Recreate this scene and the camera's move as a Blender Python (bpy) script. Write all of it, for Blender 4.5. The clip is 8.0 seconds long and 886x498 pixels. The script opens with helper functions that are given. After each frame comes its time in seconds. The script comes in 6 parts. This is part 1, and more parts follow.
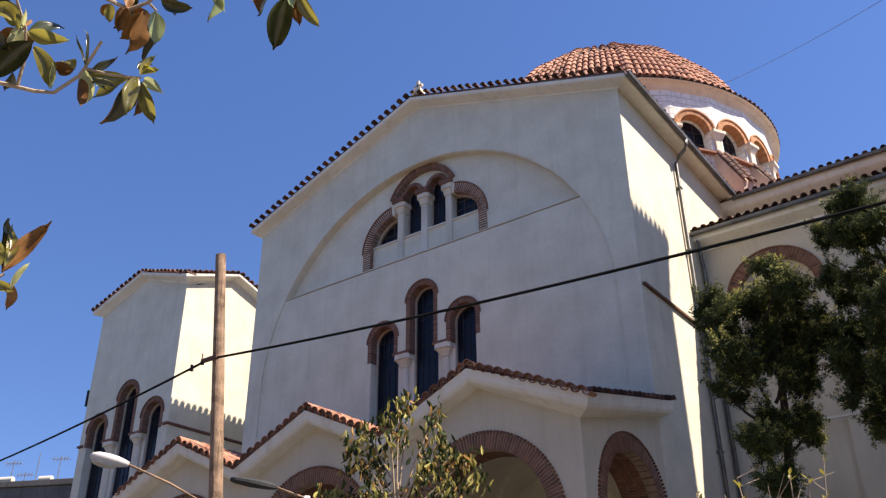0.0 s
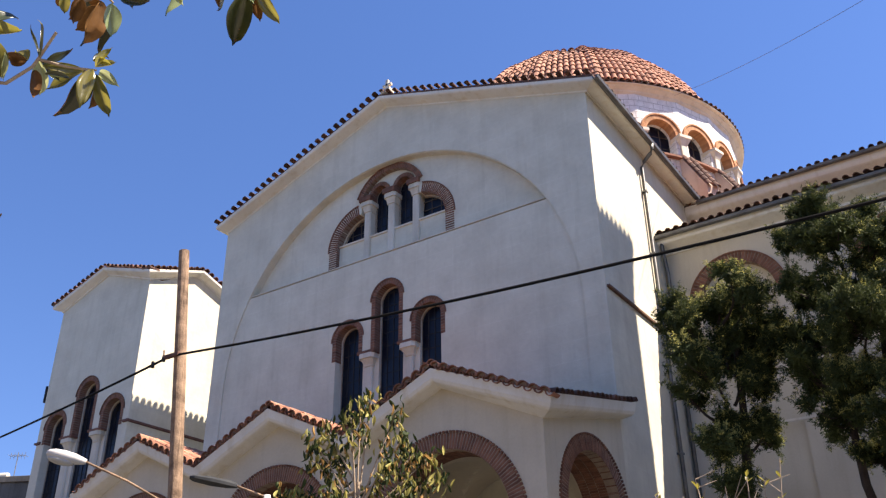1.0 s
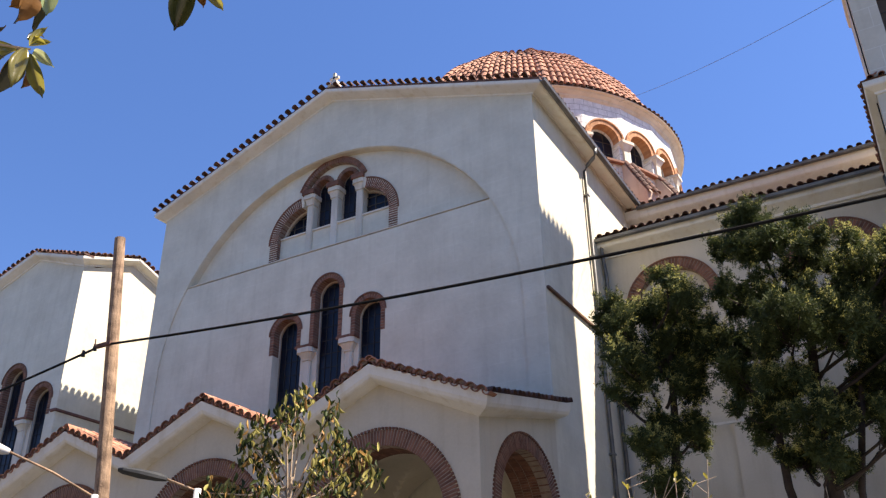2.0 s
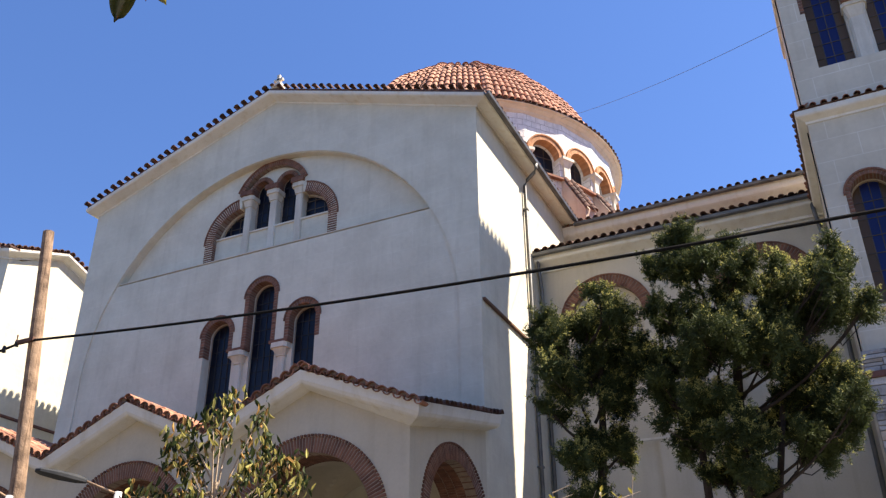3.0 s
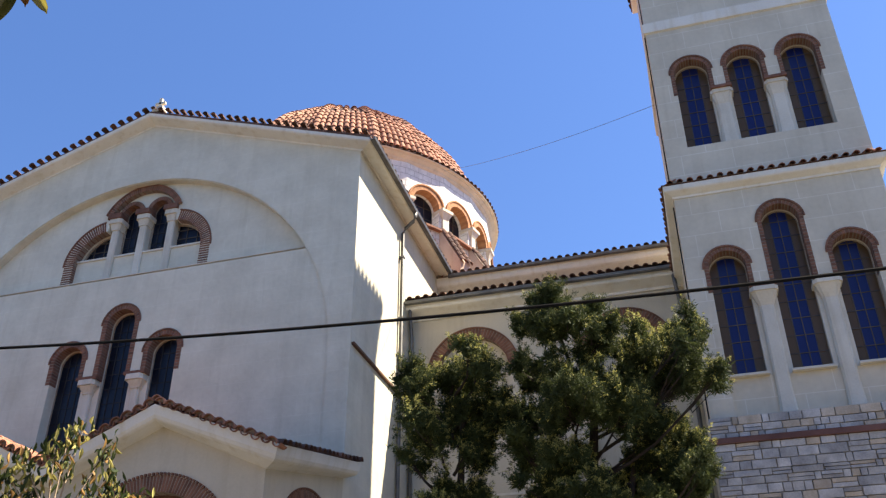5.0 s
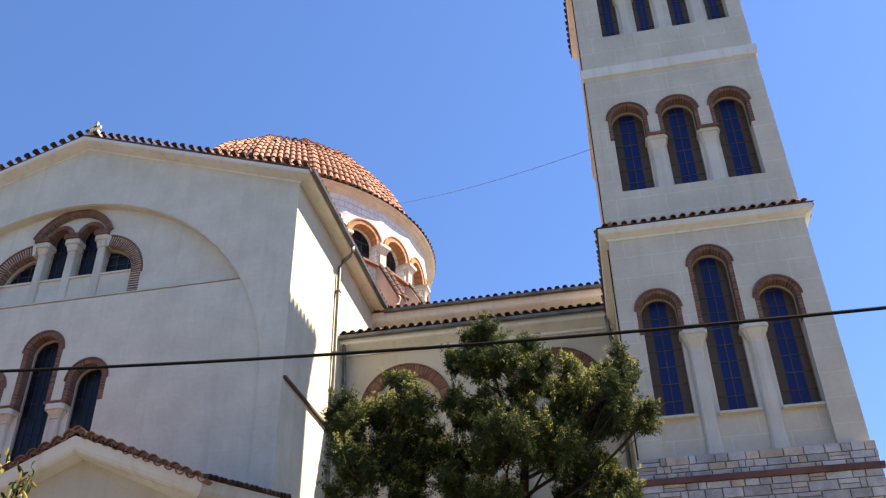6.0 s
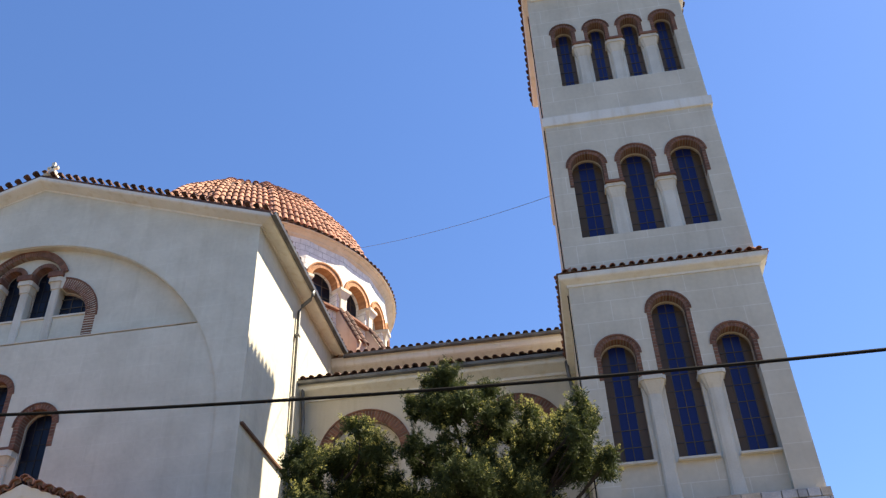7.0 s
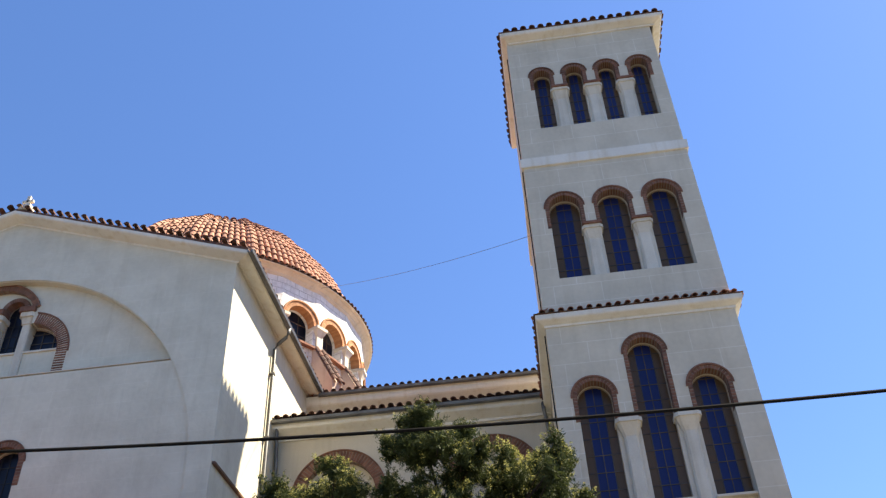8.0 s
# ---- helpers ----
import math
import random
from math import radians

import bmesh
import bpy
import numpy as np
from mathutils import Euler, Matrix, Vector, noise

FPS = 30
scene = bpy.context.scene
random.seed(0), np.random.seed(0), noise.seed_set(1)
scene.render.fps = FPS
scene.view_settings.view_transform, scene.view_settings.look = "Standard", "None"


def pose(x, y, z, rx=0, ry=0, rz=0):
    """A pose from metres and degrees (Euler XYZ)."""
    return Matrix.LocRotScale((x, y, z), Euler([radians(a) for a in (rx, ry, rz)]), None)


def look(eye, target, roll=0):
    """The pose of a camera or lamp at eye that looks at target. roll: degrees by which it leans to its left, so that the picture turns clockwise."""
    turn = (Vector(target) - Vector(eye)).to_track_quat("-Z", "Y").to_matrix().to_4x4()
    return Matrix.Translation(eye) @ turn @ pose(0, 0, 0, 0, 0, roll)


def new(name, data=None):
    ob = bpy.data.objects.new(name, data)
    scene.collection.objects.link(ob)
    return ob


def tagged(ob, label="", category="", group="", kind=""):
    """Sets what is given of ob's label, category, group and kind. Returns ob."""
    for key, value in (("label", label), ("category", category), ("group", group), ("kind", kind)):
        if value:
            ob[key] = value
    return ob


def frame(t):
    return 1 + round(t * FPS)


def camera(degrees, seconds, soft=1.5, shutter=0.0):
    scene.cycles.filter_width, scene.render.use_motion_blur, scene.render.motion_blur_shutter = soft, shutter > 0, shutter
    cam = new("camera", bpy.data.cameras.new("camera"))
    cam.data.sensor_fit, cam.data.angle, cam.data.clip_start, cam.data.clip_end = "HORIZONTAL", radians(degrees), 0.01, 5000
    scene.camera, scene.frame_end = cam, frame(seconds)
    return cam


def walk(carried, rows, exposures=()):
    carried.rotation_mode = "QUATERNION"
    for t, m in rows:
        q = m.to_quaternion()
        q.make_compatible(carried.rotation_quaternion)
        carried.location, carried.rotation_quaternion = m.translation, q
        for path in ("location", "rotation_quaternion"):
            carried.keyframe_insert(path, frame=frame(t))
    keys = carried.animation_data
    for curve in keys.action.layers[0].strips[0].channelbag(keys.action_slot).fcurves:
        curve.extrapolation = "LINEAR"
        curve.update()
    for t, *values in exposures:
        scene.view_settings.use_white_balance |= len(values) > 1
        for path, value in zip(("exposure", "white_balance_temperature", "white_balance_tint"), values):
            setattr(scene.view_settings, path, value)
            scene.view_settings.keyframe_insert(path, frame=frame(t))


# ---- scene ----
from mathutils.geometry import tessellate_polygon

# ---------------------------------------------------------------- camera
cam = camera(53.5, 8.0, soft=1.3)


def aim(drift, yaw, pitch, roll):
    return pose(0.82 * drift, 0.55 * drift, 1.6, 90 + pitch, 0, yaw) @ pose(0, 0, 0, 0, 0, roll)


walk(cam, [
    (0.0, aim(0.000, 36.44, 27.82, -0.47)),
    (0.5, aim(0.015, 35.49, 27.81, -0.47)),
    (1.0, aim(0.028, 34.05, 27.78, -0.68)),
    (1.5, aim(0.035, 32.17, 27.51, -0.76)),
    (3.0, aim(0.042, 25.29, 28.09, -0.44)),
    (3.5, aim(0.043, 23.64, 28.57, -0.22)),
    (4.0, aim(0.043, 21.05, 29.08, -0.34)),
    (4.5, aim(0.044, 18.45, 30.04, -0.29)),
    (6.0, aim(0.044, 11.06, 33.32, -1.17)),
    (6.5, aim(0.044, 8.97, 34.81, -1.91)),
    (7.0, aim(0.044, 7.86, 36.15, -2.57)),
    (7.5, aim(0.044, 6.74, 37.69, -2.98)),
    (8.0, aim(0.044, 5.88, 38.63, -3.08)),
], exposures=((0.0, 1.07, 8250, 16), (0.5, 1.20, 8250, 16), (1.5, 1.32, 8250, 15), (3.5, 1.40, 8350, 12.5), (4.5, 1.44, 8550, 11), (6.0, 1.50, 8850, 10), (7.0, 1.42, 8900, 9), (7.5, 1.31, 8900, 8.5), (8.0, 1.51, 8900, 8.5)))

# ---------------------------------------------------------------- light
SUN = Vector((1.0, 0.345, 1.48)).normalized()
world = bpy.data.worlds.new("world")
scene.world = world
world.use_nodes = True
wn = world.node_tree.nodes
sky = wn.new("ShaderNodeTexSky")
sky.sky_type = "NISHITA"
sky.sun_disc = False
sky.sun_elevation = math.asin(SUN.z)
sky.sun_rotation = math.atan2(SUN.x, SUN.y)
sky.air_density, sky.dust_density, sky.ozone_density = 1.0, 0.1, 6.0
# less of the pale band at the horizon
toward = wn.new("ShaderNodeTexCoord")
lift = wn.new("ShaderNodeVectorMath")
lift.inputs[1].default_value = (0, 0, 0.14)
even = wn.new("ShaderNodeVectorMath")
even.operation = "NORMALIZE"
world.node_tree.links.new(toward.outputs["Generated"], lift.inputs[0])
world.node_tree.links.new(lift.outputs[0], even.inputs[0])
world.node_tree.links.new(even.outputs[0], sky.inputs["Vector"])
deep = wn.new("ShaderNodeHueSaturation")
deep.inputs["Saturation"].default_value = 1.18
deep.inputs["Hue"].default_value = 0.511
world.node_tree.links.new(sky.outputs[0], deep.inputs["Color"])
world.node_tree.links.new(deep.outputs[0], wn["Background"].inputs[0])
wn["Background"].inputs[1].default_value = 0.116
lamp = new("sun", bpy.data.lights.new("sun", "SUN"))
lamp.data.energy, lamp.data.angle, lamp.data.color = 5.0, radians(0.53), (1.0, 0.998, 0.995)
lamp.matrix_world = look(SUN * 60, (0, 0, 0))


# ---------------------------------------------------------------- materials
def material(name, dark, light, scale=3.0, rough=0.8, bump=0.15, fine=40.0, streak=0.0, piece=0.0, metal=0.0, joints=None, soil=None, grain=1.0):
    """Two scales of noise between two colours; streak: runs of rain; piece: change from piece to piece; joints: faint block courses (w, h, amount)."""
    m = bpy.data.materials.new(name)
    m.use_nodes = True
    n, link = m.node_tree.nodes, m.node_tree.links.new
    bsdf = n["Principled BSDF"]
    bsdf.inputs["Roughness"].default_value = rough
    bsdf.inputs["Metallic"].default_value = metal
    geo = n.new("ShaderNodeNewGeometry")
    big = n.new("ShaderNodeTexNoise")
    big.inputs["Scale"].default_value, big.inputs["Detail"].default_value = scale, 6
    link(geo.outputs["Position"], big.inputs["Vector"])
    small = n.new("ShaderNodeTexNoise")
    small.inputs["Scale"].default_value, small.inputs["Detail"].default_value = fine, 4
    link(geo.outputs["Position"], small.inputs["Vector"])
    blend = n.new("ShaderNodeMath")
    blend.operation = "MULTIPLY_ADD"
    link(small.outputs[0], blend.inputs[0])
    blend.inputs[1].default_value = 0.35
    link(big.outputs[0], blend.inputs[2])
    ramp = n.new("ShaderNodeValToRGB")
    ramp.color_ramp.elements[0].position, ramp.color_ramp.elements[1].position = 0.42, 0.88
    ramp.color_ramp.elements[0].color, ramp.color_ramp.elements[1].color = (*dark, 1), (*light, 1)
    link(blend.outputs[0], ramp.inputs[0])
    colour = ramp.outputs[0]

    def mixed(fac, a, tint, mode="MULTIPLY"):
        mix = n.new("ShaderNodeMix")
        mix.data_type, mix.blend_type = "RGBA", mode
        link(fac, mix.inputs["Factor"])
        link(a, mix.inputs["A"])
        mix.inputs["B"].default_value = (*tint, 1)
        return mix.outputs["Result"]

    if streak:
        stretch = n.new("ShaderNodeMapping")
        stretch.inputs["Scale"].default_value = (3.2 * grain, 3.2 * grain, 0.22 * grain ** 0.5)
        link(geo.outputs["Position"], stretch.inputs["Vector"])
        run = n.new("ShaderNodeTexNoise")
        run.inputs["Scale"].default_value, run.inputs["Detail"].default_value = 1.6, 5
        link(stretch.outputs[0], run.inputs["Vector"])
        reach = n.new("ShaderNodeMapRange")
        reach.inputs[1].default_value, reach.inputs[2].default_value = 0.52, 0.78
        reach.inputs[4].default_value = streak
        link(run.outputs[0], reach.inputs[0])
        colour = mixed(reach.outputs[0], colour, soil or (0.62, 0.58, 0.5))
    if joints:
        w, h, amount = joints
        swap = n.new("ShaderNodeSeparateXYZ")
        link(geo.outputs["Position"], swap.inputs[0])
        along = n.new("ShaderNodeMath")
        link(swap.outputs[0], along.inputs[0])
        link(swap.outputs[1], along.inputs[1])
        flat = n.new("ShaderNodeCombineXYZ")
        link(along.outputs[0], flat.inputs[0])
        link(swap.outputs[2], flat.inputs[1])
        courses = n.new("ShaderNodeTexBrick")
        courses.inputs["Scale"].default_value = 1.0
        courses.inputs["Mortar Size"].default_value = 0.012
        courses.inputs["Mortar Smooth"].default_value = 0.6
        courses.inputs["Brick Width"].default_value, courses.inputs["Row Height"].default_value = w, h
        link(flat.outputs[0], courses.inputs["Vector"])
        weak = n.new("ShaderNodeMath")
        weak.operation = "MULTIPLY"
        link(courses.outputs["Fac"], weak.inputs[0])
        patchy = n.new("ShaderNodeMath")
        patchy.operation = "MULTIPLY"
        link(big.outputs[0], patchy.inputs[0])
        patchy.inputs[1].default_value = 2 * abs(amount)
        link(patchy.outputs[0], weak.inputs[1])
        colour = mixed(weak.outputs[0], colour, (1, 1, 0.97) if amount > 0 else (0.25, 0.23, 0.2), "MIX")
    if piece:
        info = n.new("ShaderNodeObjectInfo")
        island = n.new("ShaderNodeMath")
        link(info.outputs["Random"], island.inputs[0])
        link(geo.outputs["Random Per Island"], island.inputs[1])
        wrap = n.new("ShaderNodeMath")
        wrap.operation = "FRACT"
        link(island.outputs[0], wrap.inputs[0])
        reach = n.new("ShaderNodeMapRange")
        reach.inputs[3].default_value, reach.inputs[4].default_value = 1 - piece, 1 + piece * 0.55
        link(wrap.outputs[0], reach.inputs[0])
        hue = n.new("ShaderNodeHueSaturation")
        link(reach.outputs[0], hue.inputs["Value"])
        link(colour, hue.inputs["Color"])
        colour = hue.outputs[0]
    link(colour, bsdf.inputs["Base Color"])
    if bump:
        relief = n.new("ShaderNodeBump")
        relief.inputs["Strength"].default_value, relief.inputs["Distance"].default_value = bump, 0.02
        link(blend.outputs[0], relief.inputs["Height"])
        link(relief.outputs[0], bsdf.inputs["Normal"])
    return m


plaster = material("plaster", (0.55, 0.505, 0.393), (0.67, 0.622, 0.492), 1.3, 0.9, 0.8, 9, streak=0.24, joints=(1.1, 0.45, 0.06))
plaster_block = material("plaster_block", (0.52, 0.455, 0.345), (0.645, 0.57, 0.44), 1.2, 0.9, 0.25, 10, streak=0.3, joints=(1.05, 0.5, 0.18))
# warm tone for the added wall that bounces light onto the church
bounce_paint = material("bounce_paint", (0.30, 0.235, 0.15), (0.42, 0.335, 0.225), 0.4, 0.9, 0.1, 12, streak=0.2)
plaster_warm = material("plaster_warm", (0.49, 0.43, 0.318), (0.60, 0.53, 0.405), 0.8, 0.9, 0.1, 25, streak=0.25)
# cream paint, paled further to carry the ground bounce on the soffits
cornice_paint_lit = material("cornice_paint_lit", (0.64, 0.60, 0.515), (0.78, 0.74, 0.645), 1.2, 0.85, 0.08, 30, streak=0.45, soil=(0.7, 0.58, 0.36))
buttress_paint = material("buttress_paint", (0.40, 0.30, 0.235), (0.52, 0.41, 0.325), 1.5, 0.9, 0.15, 30, streak=0.4)
column_paint = material("column_paint", (0.53, 0.48, 0.385), (0.67, 0.615, 0.505), 1.5, 0.85, 0.1, 30, streak=0.45, soil=(0.6, 0.53, 0.42))
brick_red = material("brick_red", (0.13, 0.052, 0.032), (0.255, 0.115, 0.068), 6, 0.9, 0.4, 60, piece=0.3)
mortar = material("mortar", (0.17, 0.115, 0.082), (0.27, 0.20, 0.15), 8, 0.95, 0.3, 60)
mortar_pale = material("mortar_pale", (0.225, 0.165, 0.122), (0.35, 0.265, 0.20), 8, 0.95, 0.3, 60)
brick_orange = material("brick_orange", (0.34, 0.14, 0.06), (0.50, 0.25, 0.12), 6, 0.9, 0.3, 60, piece=0.2)
tile_clay = material("tile_clay", (0.245, 0.088, 0.048), (0.55, 0.27, 0.172), 3, 0.85, 0.35, 45, piece=0.36)
# darker copy of the clay: shade on the porch verge put into the colour
tile_shaded = material("tile_shaded", (0.15, 0.05, 0.03), (0.40, 0.18, 0.105), 3, 0.85, 0.35, 45, piece=0.4)
# dark old tiles; also the painted shade between the dome's tiles
tile_old_shade = material("tile_old_shade", (0.05, 0.026, 0.023), (0.18, 0.088, 0.06), 3, 0.9, 0.35, 45, piece=0.4)
stone_grey = material("stone_grey", (0.29, 0.28, 0.27), (0.54, 0.52, 0.485), 5, 0.85, 0.5, 40, piece=0.3)
stone_tan = material("stone_tan", (0.36, 0.29, 0.21), (0.56, 0.47, 0.37), 5, 0.85, 0.5, 40, piece=0.25)
stone_mortar = material("stone_mortar", (0.24, 0.225, 0.205), (0.36, 0.34, 0.31), 6, 0.95, 0.3, 50)
# dark tone that stands in for the unlit insides behind the windows
interior_dark = material("interior_dark", (0.14, 0.13, 0.12), (0.22, 0.21, 0.2), 6, 0.95, 0.3, 50)
stone_white = material("stone_white", (0.56, 0.54, 0.51), (0.80, 0.78, 0.74), 5, 0.9, 0.5, 25, joints=(0.52, 0.25, -0.85))
band_brown = material("band_brown", (0.10, 0.04, 0.03), (0.18, 0.08, 0.06), 4, 0.8, 0.2, 50)
zinc = material("zinc", (0.10, 0.10, 0.10), (0.20, 0.20, 0.19), 3, 0.55, 0.1, 40, metal=0.6)
iron = material("iron", (0.09, 0.04, 0.025), (0.17, 0.08, 0.05), 8, 0.75, 0.3, 60, metal=0.2)
cable_black = material("cable_black", (0.006, 0.006, 0.006), (0.014, 0.014, 0.014), 8, 0.95, 0.1, 60)
cable_black.node_tree.nodes["Principled BSDF"].inputs["Specular IOR Level"].default_value = 0.1
wire_grey = material("wire_grey", (0.10, 0.10, 0.10), (0.18, 0.18, 0.17), 8, 0.6, 0.1, 60)
pole_wood = material("pole_wood", (0.10, 0.06, 0.037), (0.40, 0.265, 0.17), 5, 0.9, 1.0, 50, streak=0.9, soil=(0.25, 0.19, 0.14), grain=8.0)
lamp_grey = material("lamp_grey", (0.42, 0.42, 0.41), (0.58, 0.57, 0.55), 4, 0.5, 0.1, 40)
lamp_dark = material("lamp_dark", (0.025, 0.027, 0.03), (0.055, 0.058, 0.06), 4, 0.85, 0.1, 40)
lamp_dark.node_tree.nodes["Principled BSDF"].inputs["Specular IOR Level"].default_value = 0.12
lamp_glass = material("lamp_glass", (0.34, 0.34, 0.32), (0.44, 0.44, 0.42), 4, 0.25, 0.0, 40)
frame_tan = material("frame_tan", (0.24, 0.19, 0.14), (0.38, 0.31, 0.24), 6, 0.7, 0.1, 60)
frame_metal = material("frame_metal", (0.05, 0.04, 0.03), (0.10, 0.08, 0.06), 6, 0.6, 0.1, 60)
concrete = material("concrete", (0.08, 0.072, 0.062), (0.17, 0.155, 0.135), 0.8, 0.9, 0.2, 20, streak=0.6, soil=(0.4, 0.37, 0.33))
asphalt = material("asphalt", (0.035, 0.035, 0.036), (0.07, 0.07, 0.068), 1.2, 0.95, 0.5, 90)
paving = material("paving", (0.10, 0.088, 0.07), (0.165, 0.145, 0.115), 1.4, 0.9, 0.3, 40, joints=(0.5, 0.5, -0.2))
bark = material("bark", (0.016, 0.011, 0.008), (0.05, 0.036, 0.026), 7, 0.95, 0.8, 50)
twig_pale = material("twig_pale", (0.26, 0.19, 0.13), (0.46, 0.36, 0.26), 20, 0.8, 0.3, 90)


def glass(name, colour, rough=0.3):
    m = bpy.data.materials.new(name)
    m.use_nodes = True
    b = m.node_tree.nodes["Principled BSDF"]
    b.inputs["Base Color"].default_value = (*colour, 1)
    b.inputs["Roughness"].default_value = rough
    b.inputs["IOR"].default_value = 1.5
    b.inputs["Specular IOR Level"].default_value = 0.22
    b.inputs["Transmission Weight"].default_value = 0.25
    return m


glass_blue = glass("glass_blue", (0.006, 0.016, 0.115))
glass_dark = glass("glass_dark", (0.004, 0.006, 0.016))
glass_amber = glass("glass_amber", (0.125, 0.07, 0.028), 0.3)


def foliage(name, dark, light, scale, gloss=0.5, thin_share=0.15):
    m = material(name, dark, light, scale, gloss, 0.1, 30, piece=0.45)
    b = m.node_tree.nodes["Principled BSDF"]
    b.inputs["Subsurface Weight"].default_value = 0.0
    b.inputs["Transmission Weight"].default_value = 0.0
    b.inputs["Specular IOR Level"].default_value = 0.14 if gloss > 0.3 else 0.7
    if thin_share:
        n, link = m.node_tree.nodes, m.node_tree.links.new
        thin = n.new("ShaderNodeBsdfTranslucent")
        thin.inputs[0].default_value = (*[min(1, v * 1.6) for v in light], 1)
        mix = n.new("ShaderNodeMixShader")
        mix.inputs[0].default_value = thin_share
        link(b.outputs[0], mix.inputs[1])
        link(thin.outputs[0], mix.inputs[2])
        link(mix.outputs[0], n["Material Output"].inputs[0])
    return m


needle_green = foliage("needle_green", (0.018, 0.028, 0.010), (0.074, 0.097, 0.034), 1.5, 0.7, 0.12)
# yellow of new tips, also stands in for sun on the sprays
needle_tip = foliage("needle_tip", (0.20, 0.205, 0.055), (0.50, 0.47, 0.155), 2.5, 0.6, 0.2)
sapling_deep = foliage("sapling_deep", (0.012, 0.022, 0.008), (0.055, 0.075, 0.022), 9, 0.5, 0.15)
sapling_brown = foliage("sapling_brown", (0.17, 0.09, 0.026), (0.42, 0.25, 0.09), 9, 0.5, 0.25)
sapling_leaf = foliage("sapling_leaf", (0.14, 0.135, 0.03), (0.42, 0.37, 0.125), 9, 0.55, 0.25)
leaf_yellow = foliage("leaf_yellow", (0.13, 0.115, 0.018), (0.27, 0.235, 0.045), 14, 0.3, 0.3)
leaf_olive = foliage("leaf_olive", (0.075, 0.068, 0.014), (0.23, 0.20, 0.045), 18, 0.25, 0.3)
# pale and dark tones also carry how sunlit or shaded each leaf hangs
leaf_pale = foliage("leaf_pale", (0.24, 0.28, 0.11), (0.46, 0.49, 0.24), 18, 0.2, 0.25)
leaf_dark = foliage("leaf_dark", (0.018, 0.026, 0.010), (0.06, 0.07, 0.024), 18, 0.24, 0.1)
leaf_brown = foliage("leaf_brown", (0.13, 0.058, 0.02), (0.36, 0.18, 0.07), 18, 0.5, 0.15)
leaf_green = foliage("leaf_green", (0.10, 0.14, 0.06), (0.24, 0.30, 0.15), 18, 0.25, 0.25)


# ---------------------------------------------------------------- building blocks
def linked(name, mesh, mat, parent=None, label=""):
    ob = new(name, mesh)
    if mat and not mesh.materials:
        mesh.materials.append(mat)
    if parent:
        ob.parent = parent
    if label:
        ob["label"] = label
    return ob


def part(name, bm, mat, parent=None, label="", smooth=False):
    """One bmesh as one mesh object."""
    bmesh.ops.recalc_face_normals(bm, faces=bm.faces)
    mesh = bpy.data.meshes.new(name)
    bm.to_mesh(mesh)
    bm.free()
    if smooth:
        mesh.polygons.foreach_set("use_smooth", [True] * len(mesh.polygons))
    return linked(name, mesh, mat, parent, label)


def raw(name, verts, faces, mat, parent=None, label="", smooth=False):
    mesh = bpy.data.meshes.new(name)
    mesh.from_pydata([tuple(v) for v in verts], [], [tuple(f) for f in faces])
    if smooth:
        mesh.polygons.foreach_set("use_smooth", [True] * len(mesh.polygons))
    return linked(name, mesh, mat, parent, label)


def thing(name, label, category, at=(0, 0, 0), group="", kind=""):
    ob = new(name)
    ob.empty_display_size = 0.3
    ob.location = at
    return tagged(ob, label, category, group, kind)


def box(bm, x0, x1, y0, y1, z0, z1, bevel=0.0):
    vs = [bm.verts.new((x, y, z)) for z in (z0, z1) for x, y in ((x0, y0), (x1, y0), (x1, y1), (x0, y1))]
    fs = [bm.faces.new([vs[i] for i in f]) for f in ((3, 2, 1, 0), (4, 5, 6, 7), (0, 1, 5, 4), (1, 2, 6, 5), (2, 3, 7, 6), (3, 0, 4, 7))]
    if bevel:
        bmesh.ops.bevel(bm, geom=list({e for f in fs for e in f.edges}), offset=bevel, segments=2, affect="EDGES", profile=0.6)
    return bm


def boxed(name, x0, x1, y0, y1, z0, z1, mat, parent=None, label="", bevel=0.0):
    return part(name, box(bmesh.new(), x0, x1, y0, y1, z0, z1, bevel), mat, parent, label)


def slab(bm, loops, d0, d1, plane="y"):
    """A plate of outline loops[0] with holes loops[1:], (u, z) each, from depth d0 to d1."""
    def put(u, z, d):
        return (u, d, z) if plane == "y" else (d, u, z)
    tris = tessellate_polygon([[Vector((u, z, 0)) for u, z in loop] for loop in loops])
    flat = [p for loop in loops for p in loop]
    front = [bm.verts.new(put(u, z, d0)) for u, z in flat]
    back = [bm.verts.new(put(u, z, d1)) for u, z in flat]
    for a, b, c in tris:
        bm.faces.new((front[a], front[b], front[c]))
        bm.faces.new((back[c], back[b], back[a]))
    k = 0
    for loop in loops:
        n = len(loop)
        for i in range(n):
            a, b = k + i, k + (i + 1) % n
            bm.faces.new((front[a], front[b], back[b], back[a]))
        k += n
    return bm


def arc(cx, cz, r, a0, a1, n):
    return [(cx + r * math.cos(radians(a0 + (a1 - a0) * i / n)), cz + r * math.sin(radians(a0 + (a1 - a0) * i / n))) for i in range(n + 1)]


def group_outline(cxs, a, springs, zcap, zbot, n=14):
    """The outline of neighbouring round-headed openings that run together below their capitals."""
    pts = [(cxs[0] - a, zbot)]
    for i, (cx, zs) in enumerate(zip(cxs, springs)):
        if i:
            pts.append((cx - a, zcap))
        pts += arc(cx, zs, a, 180, 0, n)
        if i < len(cxs) - 1:
            pts.append((cx + a, zcap))
    pts.append((cxs[-1] + a, zbot))
    return pts


